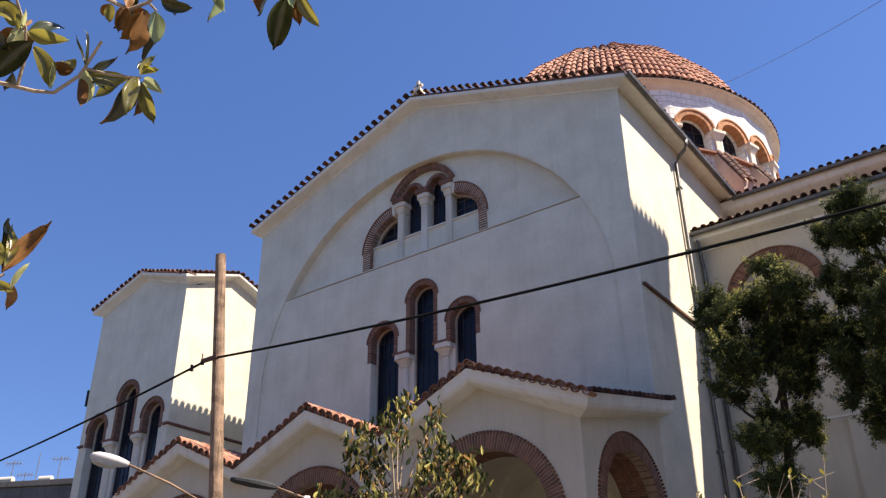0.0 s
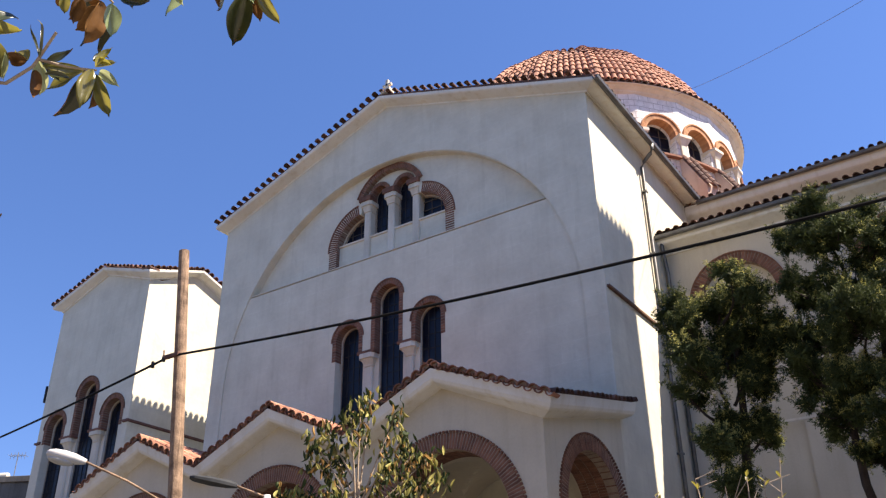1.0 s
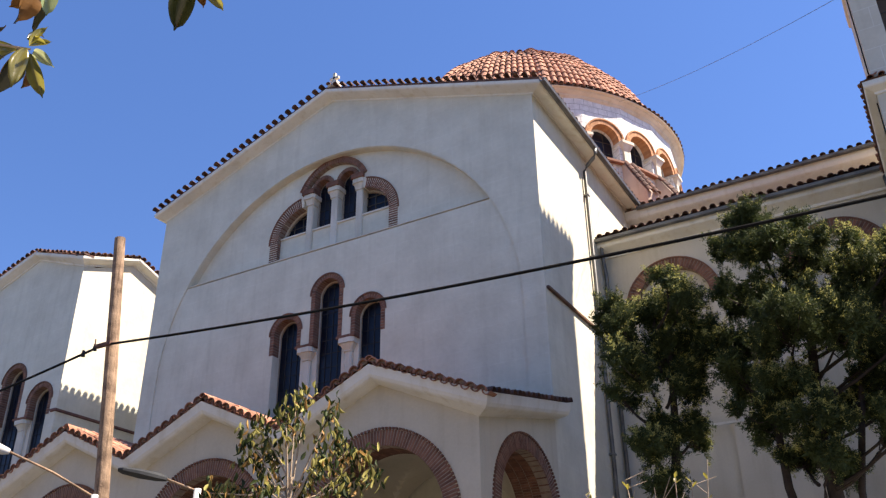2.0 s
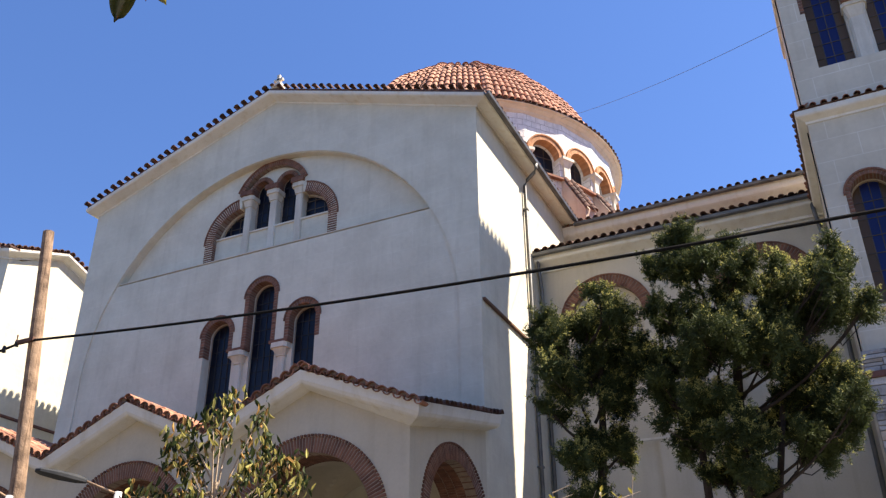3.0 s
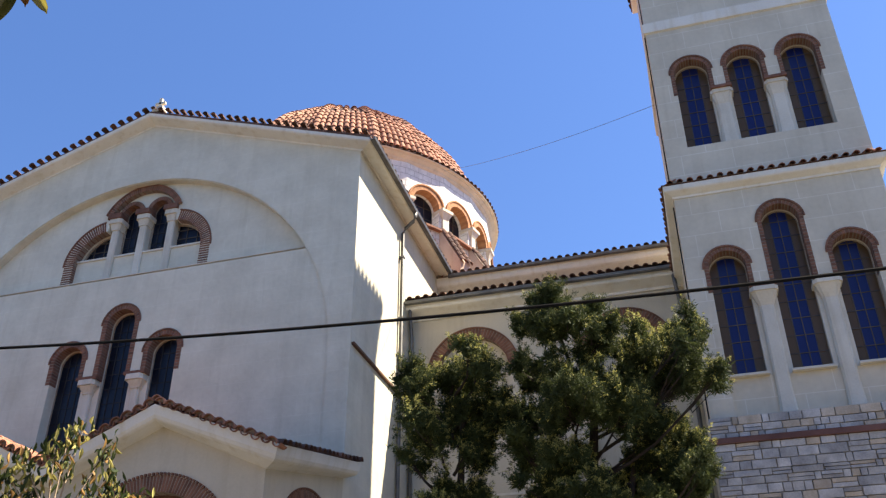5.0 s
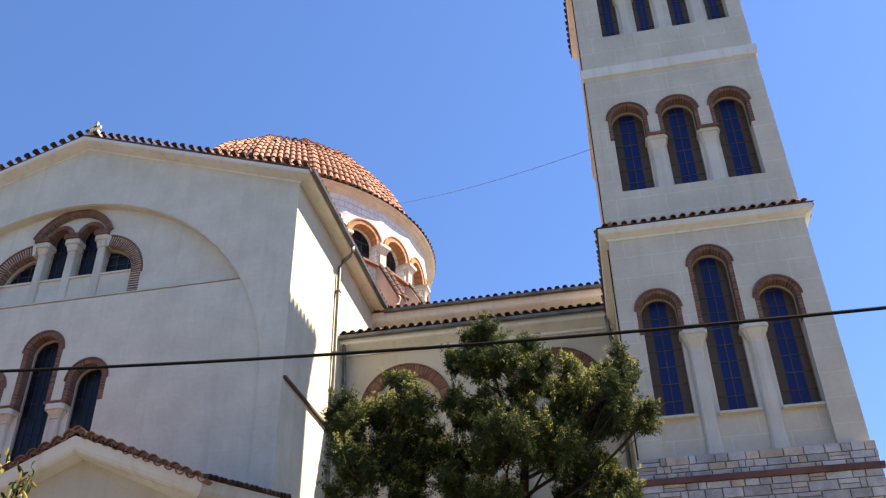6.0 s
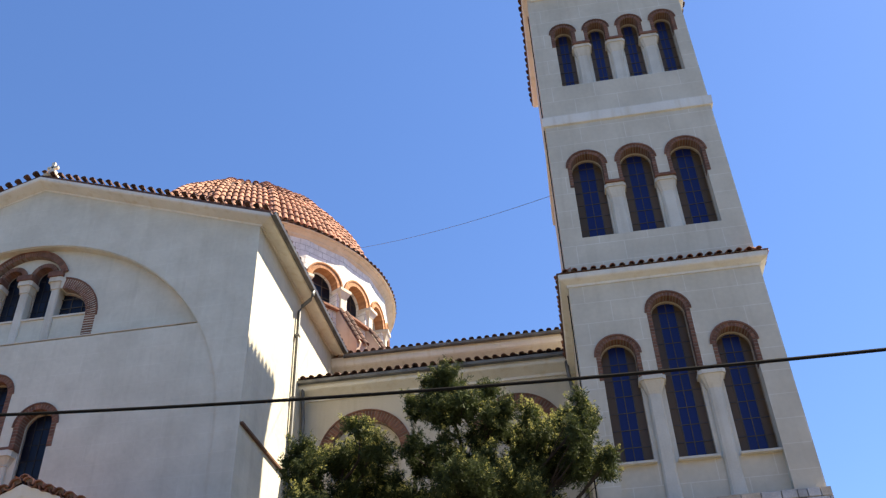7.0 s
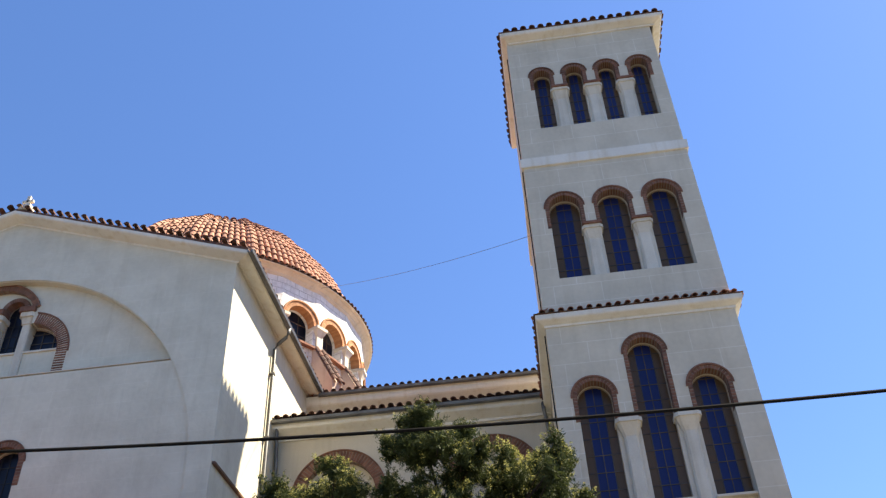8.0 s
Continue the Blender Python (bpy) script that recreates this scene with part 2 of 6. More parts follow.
def sweep(bm, profile, path, outs):
    """A moulding: profile points (out, up) carried along the path, pushed out along outs."""
    rows = [[bm.verts.new(Vector(p) + Vector(o) * out + Vector((0, 0, up))) for out, up in profile] for p, o in zip(path, outs)]
    n = len(profile)
    for r0, r1 in zip(rows, rows[1:]):
        for i in range(n):
            bm.faces.new((r0[i], r0[(i + 1) % n], r1[(i + 1) % n], r1[i]))
    bm.faces.new(rows[0])
    bm.faces.new(rows[-1][::-1])
    return bm


CORNICE = ((0, -0.21), (0.05, -0.21), (0.055, -0.165), (0.30, -0.115), (0.345, -0.10), (0.37, -0.075), (0.38, 0.0), (0, 0.0))


def tube(bm, pts, r, n=8, r1=None):
    """A round bar along points."""
    pts = [Vector(p) for p in pts]
    rings = []
    for i, p in enumerate(pts):
        d = (pts[min(i + 1, len(pts) - 1)] - pts[max(i - 1, 0)]).normalized()
        side = d.cross((0, 0, 1) if abs(d.z) < 0.9 else (1, 0, 0)).normalized()
        up = side.cross(d)
        rr = r if r1 is None else r + (r1 - r) * i / (len(pts) - 1)
        rings.append([bm.verts.new(p + side * rr * math.cos(2 * math.pi * k / n) + up * rr * math.sin(2 * math.pi * k / n)) for k in range(n)])
    for a, b in zip(rings, rings[1:]):
        for k in range(n):
            bm.faces.new((a[k], a[(k + 1) % n], b[(k + 1) % n], b[k]))
    bm.faces.new(rings[0][::-1])
    bm.faces.new(rings[-1])
    return bm


# ---- roof tiles
def tile_shell(length=0.42, r0=0.094, r1=0.072, thick=0.016, n=6):
    """A barrel tile, lower end at the origin, running up along +y."""
    v, f = [], []
    for y, r in ((0, r0), (length, r1)):
        for rr in (r, r - thick):
            for i in range(n + 1):
                a = math.pi * i / n
                v.append((rr * math.cos(a), y, rr * 0.9 * math.sin(a)))
    m = n + 1
    for i in range(n):
        f.append((i, i + 1, 2 * m + i + 1, 2 * m + i))
        f.append((m + i + 1, m + i, 3 * m + i, 3 * m + i + 1))
        f.append((i + 1, i, m + i, m + i + 1))
    return np.array(v), f


TILE_V, TILE_F = tile_shell()
tile_mesh = bpy.data.meshes.new("roof_tile")
tile_mesh.from_pydata([tuple(v) for v in TILE_V], [], TILE_F)
tile_mesh.materials.append(tile_clay)
# verge tiles whose ends are filled with pale mortar
CAP = [(0.078 * math.cos(math.pi * i / 6), 0.10, 0.07 * math.sin(math.pi * i / 6)) for i in range(7)]
tile_mesh_filled = bpy.data.meshes.new("roof_tile")
tile_mesh_filled.from_pydata([tuple(v) for v in TILE_V] + CAP, [], TILE_F + [tuple(range(len(TILE_V), len(TILE_V) + 7))])
tile_mesh_filled.materials.append(tile_shaded)
tile_mesh_filled.materials.append(mortar)
tile_mesh_filled.polygons[len(TILE_F)].material_index = 1
tile_mesh_red = tile_mesh.copy()
tile_mesh_red.materials.clear()
tile_mesh_red.materials.append(tile_shaded)
tile_mesh_end = tile_mesh_filled.copy()
tile_mesh_end.materials.clear()
tile_mesh_end.materials.append(tile_old_shade)
tile_mesh_end.materials.append(mortar_pale)
tile_mesh_old = tile_mesh.copy()
tile_mesh_old.materials.clear()
tile_mesh_old.materials.append(tile_old_shade)


def basis(at, along, up):
    """A pose with x along, y as near to up as may be."""
    x = Vector(along).normalized()
    z = x.cross(Vector(up)).normalized()
    y = z.cross(x)
    m = Matrix((x, y, z)).transposed().to_4x4()
    m.translation = at
    return m


def tile_row(parent, p0, p1, up, pitch=0.235, mesh=None, jitter=0.008, lift=0.0, size=1.0, length=1.0, flip=False):
    """Single tiles side by side from p0 to p1, each running up along up."""
    p0, p1 = Vector(p0), Vector(p1)
    n = max(1, round((p1 - p0).length / pitch))
    rng = random.Random(n * 7 + int(abs(p0.x) * 100))
    for i in range(n):
        at = p0.lerp(p1, (i + 0.5) / n) + Vector((0, 0, lift + rng.uniform(-1, 1) * jitter))
        ob = linked("roof_tile", mesh or tile_mesh, None, parent)
        ob.matrix_basis = basis(at, p1 - p0, up) @ pose(0, rng.uniform(-1, 1) * 2 * jitter, 0, rng.uniform(-2, 2), rng.uniform(-4, 4), rng.uniform(-3, 3)) @ Matrix.Diagonal((size, length, -size if flip else size, 1))


def tile_field(name, parent, p0, p1, up, rows, pitch=0.235, mat=None, seed=1, step=0.36):
    """Courses of barrel tiles over a slope, joined."""
    p0, p1, rng = Vector(p0), Vector(p1), random.Random(seed)
    cols = max(1, round((p1 - p0).length / pitch))
    v, f = [], []
    upn = Vector(up).normalized()
    for i in range(cols):
        for j in range(rows):
            at = p0.lerp(p1, (i + 0.5) / cols) + upn * (j * step + rng.uniform(-0.02, 0.02))
            m = np.array(basis(at, p1 - p0, up) @ pose(0, 0, rng.uniform(0, 0.035), 3, rng.uniform(-7, 7), rng.uniform(-5, 5)))
            k = len(v) * len(TILE_V)
            v.append(TILE_V @ m[:3, :3].T + m[:3, 3])
            f += [tuple(q + k for q in face) for face in TILE_F]
    return tagged(raw(name, np.concatenate(v), f, mat or tile_clay, parent), kind="stuff")


def pan_sheet(name, parent, p0, p1, up, length, mat=None, pitch=0.235):
    """The channel tiles under the covers: a furrowed sheet over a slope."""
    p0, p1, upn = Vector(p0), Vector(p1), Vector(up).normalized()
    cols = max(1, round((p1 - p0).length / pitch)) * 4
    rows = max(1, round(length / 0.36))
    nrm = (p1 - p0).normalized().cross(upn)
    v, f = [], []
    for j in range(rows + 1):
        for i in range(cols + 1):
            furrow = 0.03 * math.cos(2 * math.pi * i / 4)
            v.append(p0.lerp(p1, i / cols) + upn * (length * j / rows) + nrm * (furrow + 0.01 * (j % 2)))
    for j in range(rows):
        for i in range(cols):
            a = j * (cols + 1) + i
            f.append((a, a + 1, a + cols + 2, a + cols + 1))
    return raw(name, v, f, mat or tile_clay, parent)


# ---- brick arches and windows
def brick_mesh(w, h, d):
    bm = box(bmesh.new(), -w / 2, w / 2, -0.012, d, -h / 2, h / 2)
    bmesh.ops.bevel(bm, geom=[e for e in bm.edges if all(v.co.y < 0 for v in e.verts)], offset=0.006, segments=1, affect="EDGES")
    bmesh.ops.recalc_face_normals(bm, faces=bm.faces)
    me = bpy.data.meshes.new("brick")
    bm.to_mesh(me)
    bm.free()
    return me


def brick_arch(parent, cx, y, zs, a, t, leg_l=0.0, leg_r=0.0, depth=0.22, brick=0.072, mat=None, hood=True, dentil=False, a0=180, a1=0, plane="y"):
    """A ring of bricks on edge round a round head, with legs of flat bricks below it; the mortar bed carries the bricks."""
    mat = mat or brick_red
    turn = Matrix.Identity(4) if plane == "y" else pose(0, 0, 0, 0, 0, 90)
    n_arc = max(6, round(24 * abs(a1 - a0) / 180))
    ring = arc(0, 0, a + t, a0, a1, n_arc) + arc(0, 0, a - 0.003, a1, a0, n_arc)
    bm = slab(bmesh.new(), [ring], -0.004, depth - 0.004)
    if leg_l:
        box(bm, -a - t, -a + 0.003, -0.004, depth - 0.004, -leg_l, 0)
    if leg_r:
        box(bm, a - 0.003, a + t, -0.004, depth - 0.004, -leg_r, 0)
    bed = part("brick_arch", bm, mortar_pale if dentil else mortar, parent)
    bed.matrix_basis = Matrix.Translation((cx, y, zs) if plane == "y" else (y, cx, zs)) @ turn
    span = radians(abs(a1 - a0))
    n = max(4, round(span * (a + t / 2) / brick))
    front = min(depth, 0.2)
    wedge = brick_mesh(t, span * (a + t / 2) / n - (0.017 if dentil else 0.013), front)
    wedge.materials.append(mat)
    for i in range(n):
        ang = radians(a0) + (radians(a1) - radians(a0)) * (i + 0.5) / n
        ob = linked("brick", wedge, None, bed)
        ob.matrix_basis = Matrix.Translation(((a + t / 2 - 0.004) * math.cos(ang), 0, (a + t / 2 - 0.004) * math.sin(ang))) @ Matrix.Rotation(-ang, 4, "Y")
    if depth > 0.5:
        # staggered courses under the arch
        v, f = [], []
        rows = round((depth - front) / 0.2)
        for j in range(rows):
            for i in range(n):
                lo, hi = [radians(a0) + (radians(a1) - radians(a0)) * (i + 0.5 * (j % 2 == 0) + q) / n for q in (0.1, 0.9)]
                ys = front + (depth - front) * (j + 0.04) / rows, front + (depth - front) * (j + 0.96) / rows
                k = len(v)
                v += [(r * math.cos(g), y2, r * math.sin(g)) for r in (a - 0.014, a + 0.05) for g in (lo, hi) for y2 in ys]
                f += [tuple(k + q for q in face) for face in ((0, 1, 3, 2), (4, 6, 7, 5), (0, 2, 6, 4), (1, 5, 7, 3), (0, 4, 5, 1), (2, 3, 7, 6))]
        tagged(raw("soffit_bricks", v, f, mat, bed), kind="stuff")
    flat = brick_mesh(t, brick - 0.014, depth)
    flat.materials.append(mat)
    for side, leg in ((-1, leg_l), (1, leg_r)):
        for i in range(int(leg / brick)):
            ob = linked("brick", flat, None, bed)
            ob.matrix_basis = Matrix.Translation((side * (a + t / 2 - 0.004), 0, -(i + 0.5) * leg / int(leg / brick)))
    if dentil:
        teeth = bmesh.new()
        m = round(span * (a + t + 0.03) / 0.075)
        for i in range(m):
            lo = a0 + (a1 - a0) * (i + 0.22) / m
            hi = a0 + (a1 - a0) * (i + 0.78) / m
            slab(teeth, [arc(0, 0, a + t + 0.04, lo, hi, 1) + arc(0, 0, a + t, hi, lo, 1)], -0.035, 0.02)
        tagged(part("dentil_ring", teeth, mat, bed), kind="stuff")
    elif hood:
        edge = arc(0, 0, a + t + 0.035, a0, a1, n_arc) + arc(0, 0, a + t, a1, a0, n_arc)
        part("hood", slab(bmesh.new(), [edge], -0.03, 0.02), mat, bed)
    return bed


def capital_column(parent, cx, y, zbot, zcap, wide=0.46, shaft=0.16, deep=0.3, abacus=True):
    """A plain column: chamfered shaft and flaring capital, with or without a flat abacus."""
    col = part("column", bmesh.new(), column_paint, parent)
    bm = bmesh.new()
    rows = ((zbot, shaft), (zcap - 0.31, shaft), (zcap - 0.305, shaft + 0.025), (zcap - 0.27, shaft + 0.025), (zcap - 0.13, wide / 2 - 0.02), (zcap - 0.125, wide / 2 + 0.015), (zcap, wide / 2 + 0.015))
    if not abacus:
        rows = ((zbot, shaft + 0.02), (zbot + 0.5, shaft), (zcap - 0.35, shaft), (zcap - 0.31, shaft + 0.012), (zcap - 0.09, wide / 2 + 0.02), (zcap - 0.085, wide / 2 + 0.045), (zcap, wide / 2 + 0.045))
    rings = []
    for z, h in rows:
        c = 0.28 * h
        f = -0.10 - 1.15 * (h - shaft)
        out = [(-h, f + c), (-h + c, f), (h - c, f), (h, f + c), (h, deep), (-h, deep)]
        rings.append([bm.verts.new((cx + u, y + 0.2 + v, z)) for u, v in out])
    for r0, r1 in zip(rings, rings[1:]):
        for i in range(6):
            bm.faces.new((r0[i], r0[(i + 1) % 6], r1[(i + 1) % 6], r1[i]))
    bm.faces.new(rings[0])
    bm.faces.new(rings[-1])
    bmesh.ops.recalc_face_normals(bm, faces=bm.faces)
    bm.to_mesh(col.data)
    bm.free()
    return col


def arched_window(parent, cx, y, a, zb, zs, blue=glass_blue, side=glass_amber, rows=0.36, cols=4):
    """A round-headed leaded window: outer frame, bars, and panes (amber borders beside a blue field)."""
    win = part("window", slab(bmesh.new(), [[(cx - a, zb)] + arc(cx, zs, a, 180, 0, 12) + [(cx + a, zb)],
                                            [(cx - a + 0.035, zb + 0.035)] + arc(cx, zs, a - 0.035, 180, 0, 12) + [(cx + a - 0.035, zb + 0.035)]],
                              y - 0.03, y + 0.03), frame_tan, parent)
    bars = bmesh.new()
    i0 = a - 0.03
    for i in range(1, cols):
        u = -i0 + 2 * i0 * i / cols
        box(bars, cx + u - 0.008, cx + u + 0.008, y - 0.015, y + 0.02, zb, zs + math.sqrt(max(0.0, i0 * i0 - u * u)))
    z = zb + rows
    while z < zs + i0 - 0.06:
        half = i0 if z < zs else math.sqrt(i0 * i0 - (z - zs) ** 2)
        box(bars, cx - half, cx + half, y - 0.012, y + 0.016, z - 0.008, z + 0.008)
        z += rows
    part("glazing_grid", bars, lamp_dark if blue is glass_dark else frame_metal, win)
    q = i0 * 0.5
    turnq = math.degrees(math.acos(q / i0))
    part("pane", slab(bmesh.new(), [[(cx - q, zb)] + arc(cx, zs, i0, 180 - turnq, turnq, 6) + [(cx + q, zb)]], y + 0.002, y + 0.008), blue, win)
    for s in (-1, 1):
        pts = arc(cx, zs, i0, 90 + 90, 180 - turnq, 4) if s < 0 else arc(cx, zs, i0, 0, turnq, 4)
        outline = [(cx + s * q, zb), (cx + s * i0, zb)] + pts
        part("pane", slab(bmesh.new(), [outline], y + 0.002, y + 0.008), side, win)
    return win


def window_group(parent, y, cxs, a, t, springs, zcap, zsill, zbot, blue=glass_blue, side=glass_amber, wide=0.46, shaft=0.16, abacus=True):
    """Round-headed windows side by side on columns, with brick heads, sills and the panels under them."""
    for i, (cx, zs) in enumerate(zip(cxs, springs)):
        brick_arch(parent, cx, y, zs, a, t, zs - zcap, zs - zcap)
        arched_window(parent, cx, y + 0.3, a + 0.02, zsill, zs, blue, side)
        part("sill", box(bmesh.new(), cx - a - 0.03, cx + a + 0.03, y + 0.06, y + 0.36, zsill - 0.05, zsill, 0.008), column_paint, parent)
    for c0, c1 in zip(cxs, cxs[1:]):
        capital_column(parent, (c0 + c1) / 2, y, zbot, zcap, wide, shaft, abacus=abacus)
        part("impost", box(bmesh.new(), c0 + a - 0.02, c1 - a + 0.02, y - 0.045, y + 0.19, zcap + 0.002, zcap + 0.075, 0.008), brick_red, parent)
        boxed("mullion", c0 + a - 0.005, c1 - a + 0.005, y + 0.2, y + 0.43, zbot, zcap, column_paint, parent)
    if zsill - zbot > 0.1:
        boxed("parapet", cxs[0] - a, cxs[-1] + a, y + 0.17, y + 0.4, zbot, zsill - 0.05, plaster_block, parent)
    return parent


# ================================================================ ground
def ground():
    tagged(boxed("ground", -900, 900, -900, 900, -0.6, -0.15, asphalt), "grey asphalt ground that reaches the horizon", "ground", kind="structure")
    tagged(boxed("pavement", -60, 60, 9.0, 60, -0.55, 0.0, paving, bevel=0.02), "pale concrete slab pavement round the church", "pavement", kind="structure")
    tagged(boxed("pavement", -60, 60, -6.0, 1.2, -0.55, 0.0, paving, bevel=0.02), "pale concrete slab pavement across the road", "pavement", kind="structure")

    # unseen wall across the road, added to block low sky and bounce warm light
    tagged(boxed("wall_south", -70, 60, -12.0, -11.0, -0.5, 11.0, bounce_paint), "plain cream wall, unseen, added to block low sky and bounce warm light", "wall", kind="structure")


ground()

# ================================================================ church: nave front
X0, X1, Y0 = -18.74, -6.59, 16.0
AXIS = -12.66
EAVE, APEX, YB = 14.93, 17.08, 37.0
SLOPE = (APEX - EAVE) / (X1 - AXIS)
LOW_X, LOW_Z = [-13.76, -12.50, -11.24], [10.06, 10.90, 10.06]


def nave():
    ob = thing("church_nave", "white plastered gabled church nave with brick-framed windows and clay tile roof", "church", (AXIS, Y0, 0))
    ob.matrix_basis = Matrix.Identity(4)
    cx, cz, R = AXIS, 9.48, 5.55
    lunette_z = 12.20
    low = group_outline(LOW_X, 0.38, LOW_Z, 9.53, 6.8)
    gable = [(X0, 0), (X1, 0), (X1, EAVE - 0.06), (AXIS, APEX - 0.06), (X0, EAVE - 0.06)]
    # the thin outer skin leaves the great blind arch open
    ends = arc(cx, cz, R, 180, 0, 40)
    part("wall", slab(bmesh.new(), [gable, [(cx - R, 0.3)] + ends + [(cx + R, 0.3)]], Y0 - 0.035, Y0 + 0.004), plaster, ob)
    half = math.sqrt(R * R - (lunette_z - cz) ** 2)
    a_l = math.degrees(math.asin((lunette_z - cz) / R))
    lun = arc(cx, cz, R - 0.02, 180 - a_l, a_l, 36)
    part("wall", slab(bmesh.new(), [gable, lun, low], Y0, Y0 + 0.2), plaster, ob)
    part("ledge", box(bmesh.new(), cx - half + 0.06, cx + half - 0.06, Y0 - 0.02, Y0 + 0.06, lunette_z + 0.015, lunette_z + 0.04, 0.006), column_paint, ob, "weathered grey ledge")
    # the opening of the upper windows
    mid = AXIS + 0.02
    up = [(mid - 1.82, lunette_z + 0.02)] + arc(mid - 0.90, 12.90, 0.92, 180, 96, 8) + arc(mid, 13.84, 1.035, 158, 22, 16) + arc(mid + 0.90, 12.90, 0.92, 84, 0, 8) + [(mid + 1.82, lunette_z + 0.02)]
    part("wall", slab(bmesh.new(), [gable, up, low], Y0 + 0.196, Y0 + 0.55), plaster, ob)
    # sides and back
    boxed("wall", X1 - 0.5, X1, Y0 + 0.55, YB, 0, EAVE - 0.06, plaster, ob)
    boxed("wall", X0, X0 + 0.5, Y0 + 0.55, YB, 0, EAVE - 0.06, plaster, ob)
    part("wall", slab(bmesh.new(), [gable], YB, YB + 0.5), plaster, ob)
    # cornice along eaves and gable
    s = -SLOPE
    path = [(X0, YB, EAVE), (X0, Y0, EAVE), (AXIS, Y0, APEX), (X1, Y0, EAVE), (X1, YB, EAVE)]
    outs = [(-0.5, 0, s / 2), (-0.5, -1, s / 2), (0, -1, 0), (1, -1, s), (1, 0, s)]
    part("cornice", sweep(bmesh.new(), CORNICE, path, outs), cornice_paint_lit, ob)
    # roof
    roof = part("roof", slab(bmesh.new(), [[(X0 - 0.18, EAVE - 0.05), (AXIS, APEX), (X1 + 0.36, EAVE - 0.1), (X1 + 0.36, EAVE - 0.02), (AXIS, APEX + 0.09), (X0 - 0.18, EAVE + 0.03)]], Y0 - 0.34, YB), tile_old_shade, ob)
    for sx, xe in ((-1, X0 - 0.26), (1, X1 + 0.36)):
        k = (APEX - EAVE) / (abs((X0 if sx < 0 else X1) - AXIS))
        ze = APEX - k * abs(xe - AXIS) + 0.12
        ends = (Vector((xe, YB, ze)), Vector((xe, Y0 - 0.2, ze))) if sx < 0 else (Vector((xe, Y0 - 0.2, ze)), Vector((xe, YB, ze)))
        pan_sheet("roof_covering", roof, *ends, (-sx, 0, k), math.hypot(xe - AXIS, k * (xe - AXIS)))
        shift = Vector((0.05 * sx, 0, 0))
        tile_row(roof, ends[0] + shift, ends[1] + shift, (-sx, 0, k), 0.235, tile_mesh_old, lift=0.02)
        # tiles laid across the verge
        low, top = Vector((xe, Y0 - 0.45, ze - 0.06)), Vector((AXIS, Y0 - 0.45, APEX + 0.06))
        tile_row(roof, *((low, top) if sx < 0 else (top, low)), (0, 1, 0.06), 0.25, tile_mesh_old, lift=0.06, size=0.88, length=0.5)
    # gutter and downpipe on the sunny side
    zg = EAVE - SLOPE * 0.45 + 0.02
    gutter = bmesh.new()
    prof = [(0.0, 0.0), (0.02, -0.07), (0.08, -0.10), (0.14, -0.07), (0.16, 0.0), (0.145, 0.0), (0.08, -0.085), (0.015, 0.0)]
    sweep(gutter, prof, [(X1 + 0.36, Y0 - 0.42, zg), (X1 + 0.36, 22.45, zg)], [(1, 0, 0), (1, 0, 0)])
    part("gutter", gutter, zinc, ob)
    bm = bmesh.new()
    tube(bm, [(X1 + 0.46, 18.95, zg - 0.07), (X1 + 0.45, 18.96, zg - 0.2), (X1 + 0.38, 18.98, zg - 0.32), (X1 + 0.16, 19.02, zg - 0.48), (X1 + 0.08, 19.03, zg - 0.62), (X1 + 0.08, 19.03, 9.2), (X1 + 0.08, 19.03, 0.0)], 0.05)
    part("downpipe", bm, zinc, ob, smooth=True)
    for z in (13.4, 11.6, 9.2, 6.6, 4.0):
        boxed("pipe_clip", X1, X1 + 0.14, 18.96, 19.10, z, z + 0.04, zinc, ob)
    # iron rail on the side wall
    bm = bmesh.new()
    box(bm, X1 + 0.0, X1 + 0.07, Y0 + 0.02, 18.96, 9.58, 9.64, 0.006)
    part("wall_rail", bm, iron, ob, "rusty brown iron rail")
    return ob, mid, lunette_z


church, LMID, LZ = nave()


